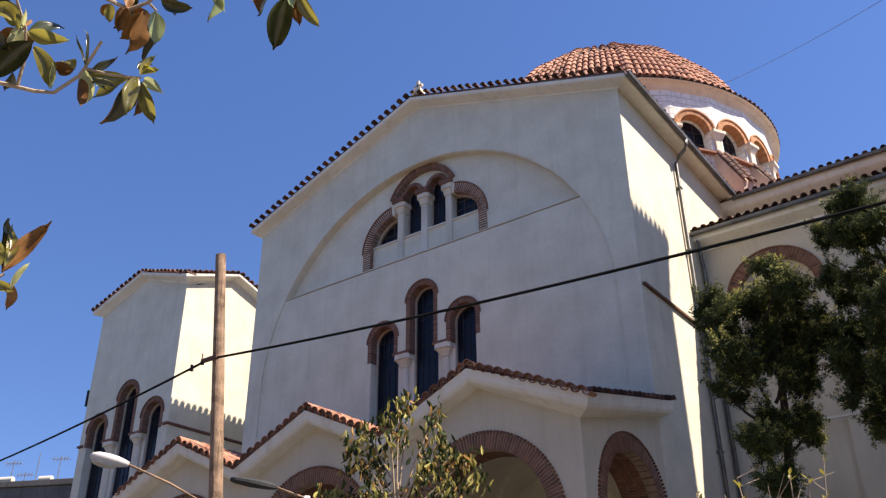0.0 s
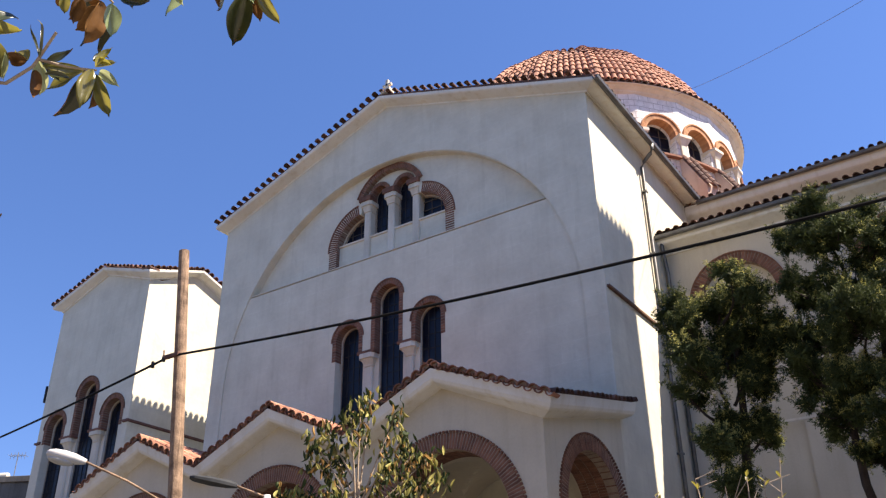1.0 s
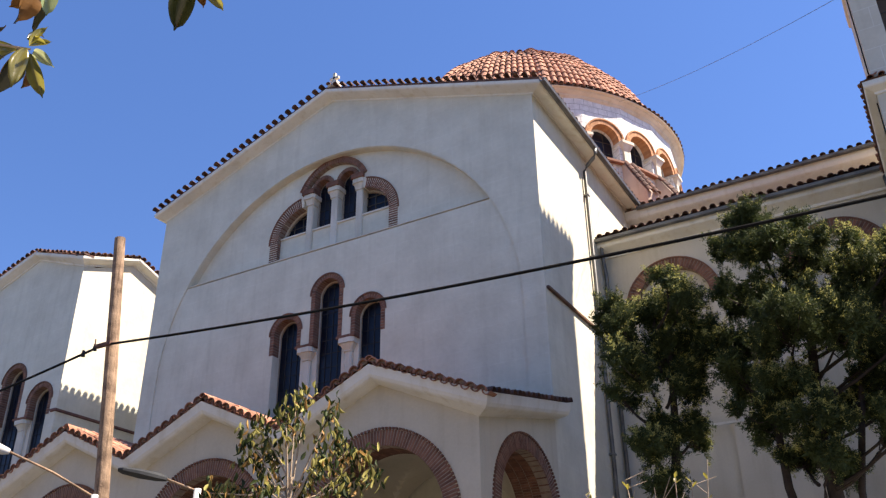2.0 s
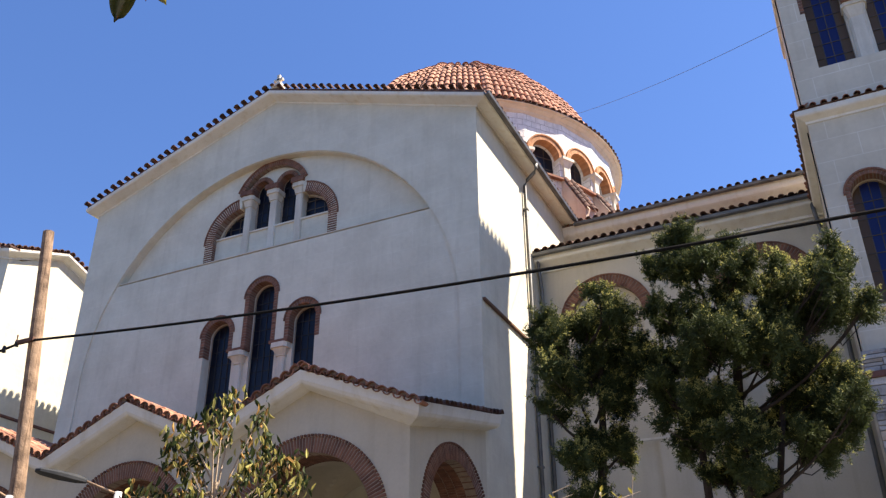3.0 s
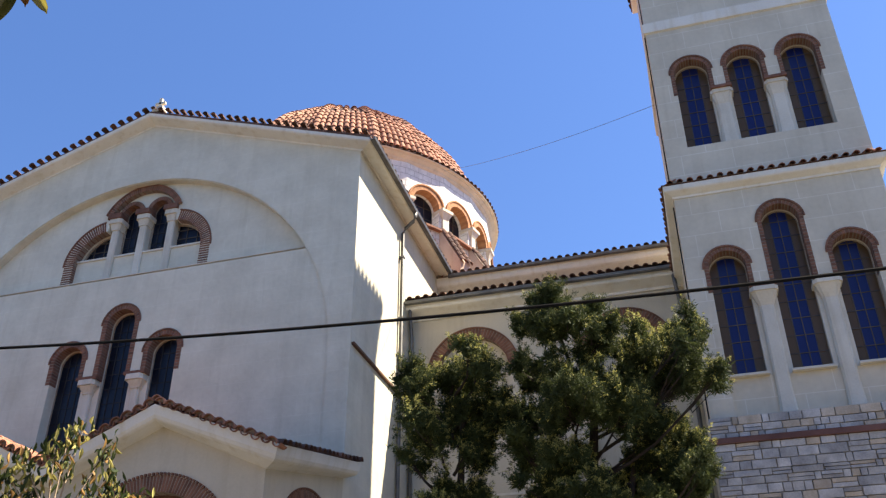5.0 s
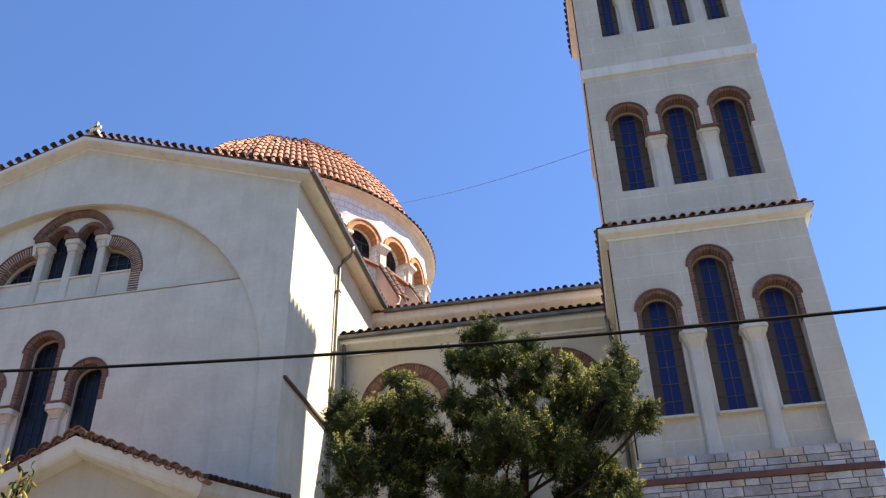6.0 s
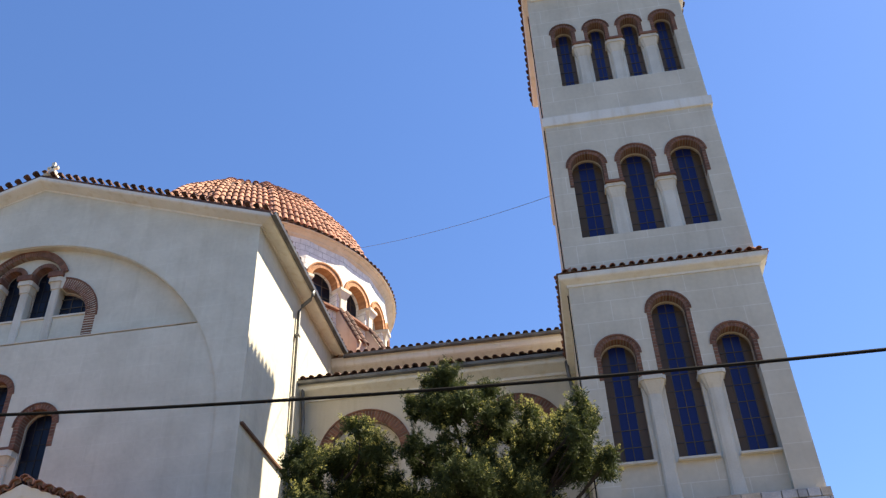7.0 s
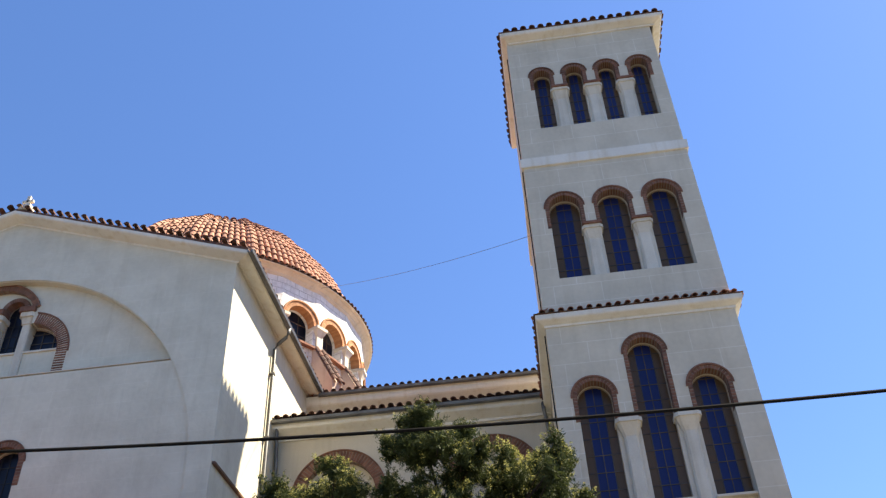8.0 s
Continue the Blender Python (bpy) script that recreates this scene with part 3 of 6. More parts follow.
def nave_windows():
    window_group(church, Y0, LOW_X, 0.38, 0.12, LOW_Z, 9.53, 6.85, 6.8, glass_dark, glass_dark, 0.44, 0.10)
    y = Y0 + 0.2
    m, z0, zsill, zcap = LMID, LZ + 0.02, 13.08, 14.14
    side_z, side_a, side_u = 12.90, 0.92, 0.90
    # side lights: quarter rings of brick with legs
    brick_arch(church, m - side_u, y, side_z, side_a, 0.27, side_z - z0, 0, 0.2, 0.062, a0=180, a1=99)
    brick_arch(church, m + side_u, y, side_z, side_a, 0.27, 0, side_z - z0, 0.2, 0.062, a0=81, a1=0)
    # the great flattened middle head
    brick_arch(church, m, y - 0.04, 13.84, 1.035, 0.13, 0, 0, 0.25, 0.062, a0=158, a1=22)
    # plastered spandrel over the twin lights
    holes = group_outline([m - 0.41, m + 0.41], 0.25, [14.30, 14.30], zcap + 0.1, zcap + 0.01)
    outline = [(m - 1.0, zcap + 0.01)] + arc(m, 13.84, 1.04, 158, 22, 18) + [(m + 1.0, zcap + 0.01)] + holes[::-1]
    part("tympanum", slab(bmesh.new(), [outline], y + 0.1, y + 0.3), plaster, church)
    for s in (-1, 1):
        brick_arch(church, m + s * 0.41, y + 0.06, 14.30, 0.25, 0.12, 0.12, 0.12, 0.22, 0.055, hood=False)
    for u in (-0.82, 0.0, 0.82):
        capital_column(church, m + u, y - 0.05, z0, zcap, 0.36, 0.105)
        part("impost", box(bmesh.new(), m + u - 0.20, m + u + 0.20, y - 0.09, y + 0.2, zcap + 0.002, zcap + 0.15, 0.008), brick_red, church)
    for u in (-0.41, 0.41):
        arched_window(church, m + u, y + 0.3, 0.28, zsill, 14.30, glass_dark, glass_dark, 0.3, 3)
        part("sill", box(bmesh.new(), m + u - 0.3, m + u + 0.3, y + 0.08, y + 0.36, zsill - 0.05, zsill, 0.006), column_paint, church)
    for s in (-1, 1):
        c = m + s * side_u
        pts = [(c, zsill)] + [(c + s * abs(u - c), z) for u, z in arc(c, side_z, side_a, 86, 11, 8)]
        part("pane", slab(bmesh.new(), [pts], y + 0.3, y + 0.31), glass_dark, church)
        part("sill", box(bmesh.new(), min(c - 0.05 * s, c + s * 0.94), max(c - 0.05 * s, c + s * 0.94), y + 0.08, y + 0.36, zsill - 0.05, zsill, 0.006), column_paint, church)
        rim = [(c + s * abs(u - c), z) for u, z in arc(c, side_z, side_a, 86, 11, 10)] + [(c + s * abs(u - c), z) for u, z in arc(c, side_z, side_a - 0.04, 11, 86, 10)]
        part("window_frame", slab(bmesh.new(), [rim], y + 0.26, y + 0.30), frame_tan, church)
        bars = bmesh.new()
        for k in (0.3, 0.6):
            box(bars, c + s * k - 0.01, c + s * k + 0.01, y + 0.28, y + 0.3, zsill, side_z + math.sqrt(side_a ** 2 - k * k))
        for z in (13.38, 13.64):
            w = math.sqrt(side_a ** 2 - (z - side_z) ** 2)
            box(bars, min(c, c + s * w), max(c, c + s * w), y + 0.28, y + 0.3, z - 0.01, z + 0.01)
        part("glazing_grid", bars, frame_metal, church)
    boxed("parapet", m - 1.83, m + 1.83, y + 0.12, y + 0.4, z0, zsill - 0.05, plaster, church)
    # added dark sheet close behind the glass, stands in for the unlit hall
    boxed("inner_wall", X0 + 0.55, X1 - 0.55, Y0 + 1.6, Y0 + 1.7, 0, 14.8, interior_dark, church)


nave_windows()


def roof_cross():
    bm = bmesh.new()
    x, y, z = AXIS + 0.2, Y0 - 0.25, APEX + 0.05
    box(bm, x - 0.16, x + 0.16, y - 0.12, y + 0.12, z, z + 0.16, 0.02)
    box(bm, x - 0.045, x + 0.045, y - 0.04, y + 0.04, z + 0.14, z + 0.5, 0.01)
    box(bm, x - 0.15, x + 0.15, y - 0.04, y + 0.04, z + 0.28, z + 0.36, 0.01)
    tagged(part("roof_cross", bm, column_paint), "small white stone cross on the gable's ridge", "cross")


roof_cross()


# ================================================================ porch
SIDE_Y, SIDE_Z, SIDE_A = 14.53, 4.60, 1.13


def porch():
    ob = thing("church_porch", "cream three-gabled porch with brick arches and clay tile roof", "porch")
    bays = [-8.615, AXIS, -16.715]
    y0, yw = 12.7, 13.35
    zv, za, zr = 6.19, 7.10, 6.96
    edge = [X1, -10.64, -14.69, X0]
    top = []
    for i, c in enumerate(bays):
        top += [(edge[i], zv), (c, za)]
    top.append((edge[3], zv))
    holes = [[(c - 1.36, 0.02)] + arc(c, 4.33, 1.36, 180, 0, 24) + [(c + 1.36, 0.02)] for c in bays]
    part("wall", slab(bmesh.new(), [[(X0, 0), (X1, 0)] + top, *holes], y0, yw), plaster_warm, ob)
    side = [(y0 + 0.4, 0), (Y0 - 0.04, 0), (Y0 - 0.04, zr - 0.06), (y0 + 0.4, zv)]
    part("wall", slab(bmesh.new(), [side, [(SIDE_Y - SIDE_A, 0.02)] + arc(SIDE_Y, SIDE_Z, SIDE_A, 180, 0, 22) + [(SIDE_Y + SIDE_A, 0.02)]], X1 - 0.76, X1 + 0.003, "x"), plaster_warm, ob)
    boxed("wall", X0, X0 + 0.42, yw, Y0 - 0.04, 0, 6.0, plaster_warm, ob)
    for c in bays:
        brick_arch(ob, c, y0, 4.33, 1.36, 0.28, 0, 0, 0.64, 0.06, dentil=True)
    brick_arch(ob, SIDE_Y, X1 + 0.003, SIDE_Z, SIDE_A, 0.27, 0, 0, 0.74, 0.06, dentil=True, plane="x")
    # cornice: zigzag front, then the side rising to the nave
    path = [(edge[3], y0, zv)]
    outs = [(-0.5, -1, 0)]
    for i in (2, 1, 0):
        path += [(bays[i], y0, za), (edge[i], y0, zv)]
        outs += [(0, -1, 0), (0, -1, 0) if i else (1, -1, -0.05)]
    path.append((X1, Y0 - 0.02, zr))
    outs.append((1, 0, -0.05))
    prof = ((0, -0.29), (0.08, -0.285), (0.25, -0.25), (0.29, -0.225), (0.325, -0.17), (0.365, 0.0), (0, 0.0))
    part("cornice", sweep(bmesh.new(), prof, path, outs), cornice_paint_lit, ob)
    # vaults inside
    for c, ax in ((-8.92, 1.66), (bays[1], 1.84), (-16.6, 1.84)):
        y_mid, ay, n = (yw + Y0 - 0.04) / 2, (Y0 - 0.04 - yw) / 2, 28
        v = []
        for i in range(n + 1):
            for j in range(n + 1):
                u, w = -1 + 2 * i / n, -1 + 2 * j / n
                v.append((c + u * ax, y_mid + w * ay, 4.25 + 1.72 * max(math.sqrt(1 - u * u), math.sqrt(1 - w * w))))
        f = [(i * (n + 1) + j, (i + 1) * (n + 1) + j, (i + 1) * (n + 1) + j + 1, i * (n + 1) + j + 1) for i in range(n) for j in range(n)]
        raw("vault", v, f, plaster_warm, ob)
    for e in edge[1:3]:
        outline = [(yw, 0), (yw + 0.15, 0)] + arc(14.67, 3.95, 1.17, 180, 0, 14) + [(15.84, 0), (Y0 - 0.05, 0), (Y0 - 0.05, 6.0), (yw, 6.0)]
        part("inner_arch", slab(bmesh.new(), [outline], e - 0.2, e + 0.2, "x"), plaster_warm, ob)
    # roofs
    roof = part("roof", slab(bmesh.new(), [[(X0, zv - 0.05)] + [(x, z + 0.02) for x, z in top[::-1]] + [(X1, zv - 0.05)]], yw + 0.01, Y0 - 0.05), tile_clay, ob)
    k = (za - zv) / 2.025
    for i, c in enumerate(bays):
        for s in (-1, 1):
            xe = c + s * 2.01
            ze = za - k * abs(xe - c) + 0.07
            a, b = (xe, y0 - 0.2, ze), (xe, Y0 - 0.06, ze)
            ends = (a, b) if s > 0 else (b, a)
            ln = math.hypot(xe - c, k * (xe - c))
            if i == 0 and s > 0:
                ends = [Vector(e) + Vector((-0.3, 0, 0.3 * k)) for e in ends]
            tile_field("tile_covering", roof, *ends, (-s, 0, k), 5 if i == 0 and s > 0 else 6, seed=i * 3 + s, mat=tile_clay)
            pan_sheet("roof_covering", roof, *ends, (-s, 0, k), ln)
            over = 0.36 if i == 0 and s > 0 else 0.0
            lo, hi = (xe + over, y0 - 0.4, ze - 0.095 - over * k * 0.5), (c, y0 - 0.4, za - 0.025)
            tile_row(roof, *((hi, lo) if s > 0 else (lo, hi)), (0, 1, 0.05), 0.215, tile_mesh_filled, lift=0.075, size=1.18, length=0.55)
            half = Vector((0.5 * 0.215 * s, 0, -0.5 * 0.215 * k))
            lo, hi = Vector(lo) + half * s * s, Vector(hi) + half * s * s
            tile_row(roof, *((hi, lo) if s > 0 else (lo, hi)), (0, 1, 0.05), 0.215, tile_mesh_red, lift=0.105, size=0.95, length=0.6, flip=True)
        for j in range(10):
            cap = linked("roof_tile", tile_mesh, None, roof)
            cap.matrix_basis = basis((c + 0.01 * math.sin(j * 2.3), y0 - 0.36 + 0.37 * j, za + 0.08 + 0.012 * math.cos(j * 1.7)), (1, 0, 0), (0, 1, 0.03))
    tile_row(roof, (X1 + 0.42, y0 - 0.34, zv - 0.02), (X1 + 0.42, Y0 - 0.05, zr - 0.01), (-1, 0, 0.1), 0.2, tile_mesh_old)
    tile_row(roof, (X1 + 0.22, y0 - 0.2, zv + 0.04), (X1 + 0.22, Y0 - 0.05, zr + 0.04), (-1, 0, 0.1), 0.2, tile_mesh_old)
    # hanging lamp rod in the vault
    hang = tagged(part("hanging_lamp", tube(bmesh.new(), [(-8.05, 14.6, 5.95), (-8.05, 14.6, 4.7)], 0.012, 6), iron), "thin dark hanging lamp rod under the porch vault", "lamp")
    bm = bmesh.new()
    bmesh.ops.create_uvsphere(bm, u_segments=12, v_segments=8, radius=0.13, matrix=Matrix.Translation((-8.05, 14.6, 4.6)))
    part("shade", bm, lamp_glass, hang, smooth=True)


porch()


# ================================================================ towers
def bell_tower():
    ob = thing("bell_tower", "tall cream square bell tower with arched blue windows and stone base", "bell tower")
    x0, x1, y1 = 0.50, 4.49, 19.99
    lowc, midc = [1.29, 2.45, 3.59], [1.33, 2.47, 3.63]
    low = group_outline(lowc, 0.355, [10.20, 11.10, 10.21], 9.66, 7.15)
    mid = group_outline(midc, 0.365, [15.27, 15.28, 15.30], 14.66, 13.2)
    upc = [1.31, 2.18, 3.05, 3.92]
    upp = group_outline(upc, 0.23, [19.98] * 4, 19.47, 18.0)
    face = [(x0, 0), (x1, 0), (x1, 21.6), (x0, 21.6)]
    part("wall", slab(bmesh.new(), [face, low, mid, upp], Y0, Y0 + 0.45), plaster_block, ob)
    boxed("wall", x0, x0 + 0.4, Y0 + 0.45, y1 - 0.4, 0, 21.6, plaster_block, ob)
    boxed("wall", x1 - 0.4, x1, Y0 + 0.45, y1 - 0.4, 0, 21.6, plaster_block, ob)
    boxed("wall", x0, x1, y1 - 0.4, y1, 0, 21.6, plaster_block, ob)
    for z in (6.6, 12.4, 17.2):
        boxed("inner_floor", x0 + 0.4, x1 - 0.4, Y0 + 0.45, y1 - 0.4, z, z + 0.2, interior_dark, ob)
    # added dark sheet behind the panes in place of an unlit tower room
    boxed("inner_wall", x0 + 0.41, x1 - 0.41, Y0 + 1.6, Y0 + 1.7, 0, 21.3, interior_dark, ob)
    window_group(ob, Y0, lowc, 0.355, 0.085, [10.20, 11.10, 10.21], 9.66, 7.97, 7.15, wide=0.44, shaft=0.135, abacus=False)
    window_group(ob, Y0, midc, 0.365, 0.085, [15.27, 15.28, 15.30], 14.66, 13.25, 13.2, wide=0.40, shaft=0.16, abacus=False)
    window_group(ob, Y0, upc, 0.23, 0.095, [19.98] * 4, 19.47, 18.05, 18.0, wide=0.42, shaft=0.16, abacus=False)
    # string course
    bm = bmesh.new()
    sweep(bm, [(0, 0), (0.05, 0.01), (0.06, 0.28), (0, 0.31)], [(x0, y1, 16.65), (x0, Y0, 16.65), (x1, Y0, 16.65), (x1, y1, 16.65)], [(-1, 0, 0), (-1, -1, 0), (1, -1, 0), (1, 0, 0)])
    part("string_course", bm, cornice_paint_lit, ob)
    # skirt roof and top roof, with tile edges on all sides
    c = [(x0, Y0), (x1, Y0), (x1, y1), (x0, y1)]
    dirs = [(-1, -1, 0), (1, -1, 0), (1, 1, 0), (-1, 1, 0)]
    wall_corners = c
    for z, out, rise, run in ((12.17, 0.19, 0.10, 0.2), (21.70, 0.26, 1.0, 1.9)):
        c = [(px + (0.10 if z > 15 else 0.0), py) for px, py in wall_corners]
        prof = [(o * out / 0.38, u * 1.15) for o, u in CORNICE]
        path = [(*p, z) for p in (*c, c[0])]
        part("cornice", sweep(bmesh.new(), prof, path, [*dirs, dirs[0]]), cornice_paint_lit, ob)
        roof = bmesh.new()
        o = out + 0.03
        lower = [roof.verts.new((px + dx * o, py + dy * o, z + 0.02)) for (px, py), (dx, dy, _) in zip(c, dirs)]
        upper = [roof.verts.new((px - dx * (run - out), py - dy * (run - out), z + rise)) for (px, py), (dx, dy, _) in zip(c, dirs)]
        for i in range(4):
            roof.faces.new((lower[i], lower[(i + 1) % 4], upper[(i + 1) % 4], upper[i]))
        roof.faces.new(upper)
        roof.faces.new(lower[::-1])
        slope = part("roof", roof, tile_old_shade, ob)
        ups = [(0, 1, rise / run), (-1, 0, rise / run), (0, -1, rise / run), (1, 0, rise / run)]
        o += 0.02
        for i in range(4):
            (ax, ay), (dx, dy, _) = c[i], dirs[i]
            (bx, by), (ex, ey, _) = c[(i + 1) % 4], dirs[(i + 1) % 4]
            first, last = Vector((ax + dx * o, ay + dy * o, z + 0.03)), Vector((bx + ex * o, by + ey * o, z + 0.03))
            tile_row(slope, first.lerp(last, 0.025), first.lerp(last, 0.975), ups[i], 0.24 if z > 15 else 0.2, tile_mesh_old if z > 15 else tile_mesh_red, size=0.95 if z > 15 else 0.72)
    # stone base: red band, squared stones
    bed = boxed("stone_facing", x0 - 0.05, x1 + 0.05, Y0 - 0.05, Y0 + 0.002, 0, 7.12, stone_mortar, ob)
    part("band", box(bmesh.new(), x0 - 0.1, x1 + 0.1, Y0 - 0.13, Y0 - 0.01, 6.62, 6.73, 0.01), band_brown, ob, "dark red-brown band")
    rng = random.Random(5)
    made = []
    for k in range(12):
        bm = box(bmesh.new(), -0.5, 0.5, -0.035, 0.04, -0.5, 0.5)
        bmesh.ops.bevel(bm, geom=[e for e in bm.edges if all(v.co.y < 0 for v in e.verts)], offset=0.02, segments=1, affect="EDGES")
        for v in bm.verts:
            v.co += Vector((rng.uniform(-1, 1) * 0.015, rng.uniform(-1, 1) * 0.006, rng.uniform(-1, 1) * 0.03))
        bmesh.ops.recalc_face_normals(bm, faces=bm.faces)
        me = bpy.data.meshes.new("stone")
        bm.to_mesh(me)
        bm.free()
        me.materials.append(stone_tan if k % 5 == 0 else stone_grey)
        made.append(me)
    z, count, rest = 7.12, 0, []
    while z > 0.1:
        h = rng.uniform(0.11, 0.2)
        if z > 6.62 > z - h:
            z = 6.62
        x = x0 - 0.05
        while x < x1 + 0.04:
            w = min(rng.choice((0.12, 0.2, 0.28, 0.34, 0.42)) * rng.uniform(0.85, 1.25), x1 + 0.05 - x)
            split = rng.random() < 0.25 and w > 0.25
            for zz, hh in ((z, h),) if not split else ((z, h * 0.5), (z - h * 0.5, h * 0.5)):
                m = Matrix.Translation((x + w / 2, Y0 - 0.055, zz - hh / 2)) @ Matrix.Diagonal((w - 0.012, 1, hh - 0.012, 1))
                if count < 300:
                    st = linked("stone", rng.choice(made), None, bed)
                    st.matrix_basis = m
                else:
                    rest.append(m)
                count += 1
            x += w
        z -= h
    bm = bmesh.new()
    for m in rest:
        bm.from_mesh(made[1])
        bmesh.ops.transform(bm, matrix=m, verts=bm.verts[-len(made[1].vertices):])
    tagged(part("stonework", bm, stone_grey, bed), kind="stuff")
    # thin ladder-like cable clips along the left arris
    part("lightning_cable", tube(bmesh.new(), [(x0 - 0.03, Y0 + 0.1, 0), (x0 - 0.03, Y0 + 0.1, 11.8)], 0.015, 6), cable_black, ob)
    part("lightning_cable", tube(bmesh.new(), [(x0 - 0.03, Y0 + 0.12, 12.3), (x0 - 0.03, Y0 + 0.12, 21.0)], 0.015, 6), cable_black, ob)
    return ob


bell_tower()


def side_tower():
    ob = thing("side_tower", "white cross-gabled side tower with three brick-framed windows", "tower")
    x0, x1, y1 = -26.90, -22.30, 19.80
    xa, ya = (x0 + x1) / 2, (Y0 + y1) / 2
    ze, za = 14.35, 15.17
    wins = [-26.05, -24.60, -23.15]
    hole = group_outline(wins, 0.43, [9.89, 10.75, 9.89], 9.40, 7.4)
    part("wall", slab(bmesh.new(), [[(x0, 0), (x1, 0), (x1, ze - 0.06), (xa, za - 0.06), (x0, ze - 0.06)], hole], Y0, Y0 + 0.45), plaster, ob)
    part("wall", slab(bmesh.new(), [[(Y0 + 0.45, 0), (y1, 0), (y1, ze - 0.06), (ya, za - 0.06), (Y0 + 0.45, ze - 0.06)]], x1 - 0.45, x1, "x"), plaster, ob)
    part("wall", slab(bmesh.new(), [[(Y0 + 0.45, 0), (y1, 0), (y1, ze - 0.06), (ya, za - 0.06), (Y0 + 0.45, ze - 0.06)]], x0, x0 + 0.45, "x"), plaster, ob)
    part("wall", slab(bmesh.new(), [[(x0, 0), (x1, 0), (x1, ze - 0.06), (xa, za - 0.06), (x0, ze - 0.06)]], y1 - 0.002, y1 + 0.4), plaster, ob)
    # dark sheet added behind these windows, for the unlit inside
    boxed("inner_wall", x0 + 0.5, x1 - 0.5, Y0 + 1.6, Y0 + 1.7, 0, 14.2, interior_dark, ob)
    window_group(ob, Y0, wins, 0.43, 0.135, [9.89, 10.75, 9.89], 9.40, 7.5, 7.4, glass_dark, glass_dark, 0.5, 0.14)
    y2 = y1 + 0.4
    path = [(x0, Y0, ze), (xa, Y0, za), (x1, Y0, ze), (x1, ya, za), (x1, y2, ze), (xa, y2, za), (x0, y2, ze), (x0, ya, za), (x0, Y0, ze)]
    outs = [(-1, -1, 0), (0, -1, 0), (1, -1, 0), (1, 0, 0), (1, 1, 0), (0, 1, 0), (-1, 1, 0), (-1, 0, 0), (-1, -1, 0)]
    part("cornice", sweep(bmesh.new(), [(o * 0.75, u) for o, u in CORNICE], path, outs), cornice_paint_lit, ob)
    roof = bmesh.new()
    rim = [roof.verts.new((p[0] + 0.3 * o[0], p[1] + 0.3 * o[1], p[2] + 0.02)) for p, o in zip(path[:-1], outs)]
    tip = roof.verts.new((xa, ya, za + 0.03))
    for i in range(8):
        roof.faces.new((rim[i], rim[(i + 1) % 8], tip))
    slope = part("roof", roof, tile_clay, ob)
    inward = [(0, 1, 0.1), (0, 1, 0.1), (-1, 0, 0.1), (-1, 0, 0.1), (0, -1, 0.1), (0, -1, 0.1), (1, 0, 0.1), (1, 0, 0.1)]
    for i in range(8):
        a, b = path[i], path[i + 1]
        oa, ob2 = outs[i], outs[i + 1]
        tile_row(slope, (a[0] + 0.33 * oa[0], a[1] + 0.33 * oa[1], a[2] + 0.04), (b[0] + 0.33 * ob2[0], b[1] + 0.33 * ob2[1], b[2] + 0.04), inward[i], 0.235, tile_mesh_old)
    bm = bmesh.new()
    sweep(bm, [(0, 0), (0.06, 0.02), (0.06, 0.08), (0, 0.1)], [(x0, y1, 9.43), (x0, Y0, 9.43), (x0 + 0.22, Y0, 9.43)], [(-1, 0, 0), (-1, -1, 0), (0, -1, 0)])
    part("string_course", bm, band_brown, ob)
    bm = bmesh.new()
    sweep(bm, [(0, 0), (0.06, 0.02), (0.06, 0.08), (0, 0.1)], [(x1 - 0.2, Y0, 9.43), (x1, Y0, 9.43), (x1, y1, 9.43)], [(0, -1, 0), (1, -1, 0), (1, 0, 0)])
    part("string_course", bm, band_brown, ob)
    bm = bmesh.new()
    box(bm, x0 - 0.28, x0, Y0 + 0.15, Y0 + 0.45, 11.05, 11.5, 0.03)
    box(bm, x0 - 0.34, x0 - 0.26, Y0 + 0.1, Y0 + 0.5, 10.98, 11.56, 0.02)
    tagged(part("floodlight", bm, lamp_dark), "dark floodlight on the side tower's wall", "floodlight")


side_tower()


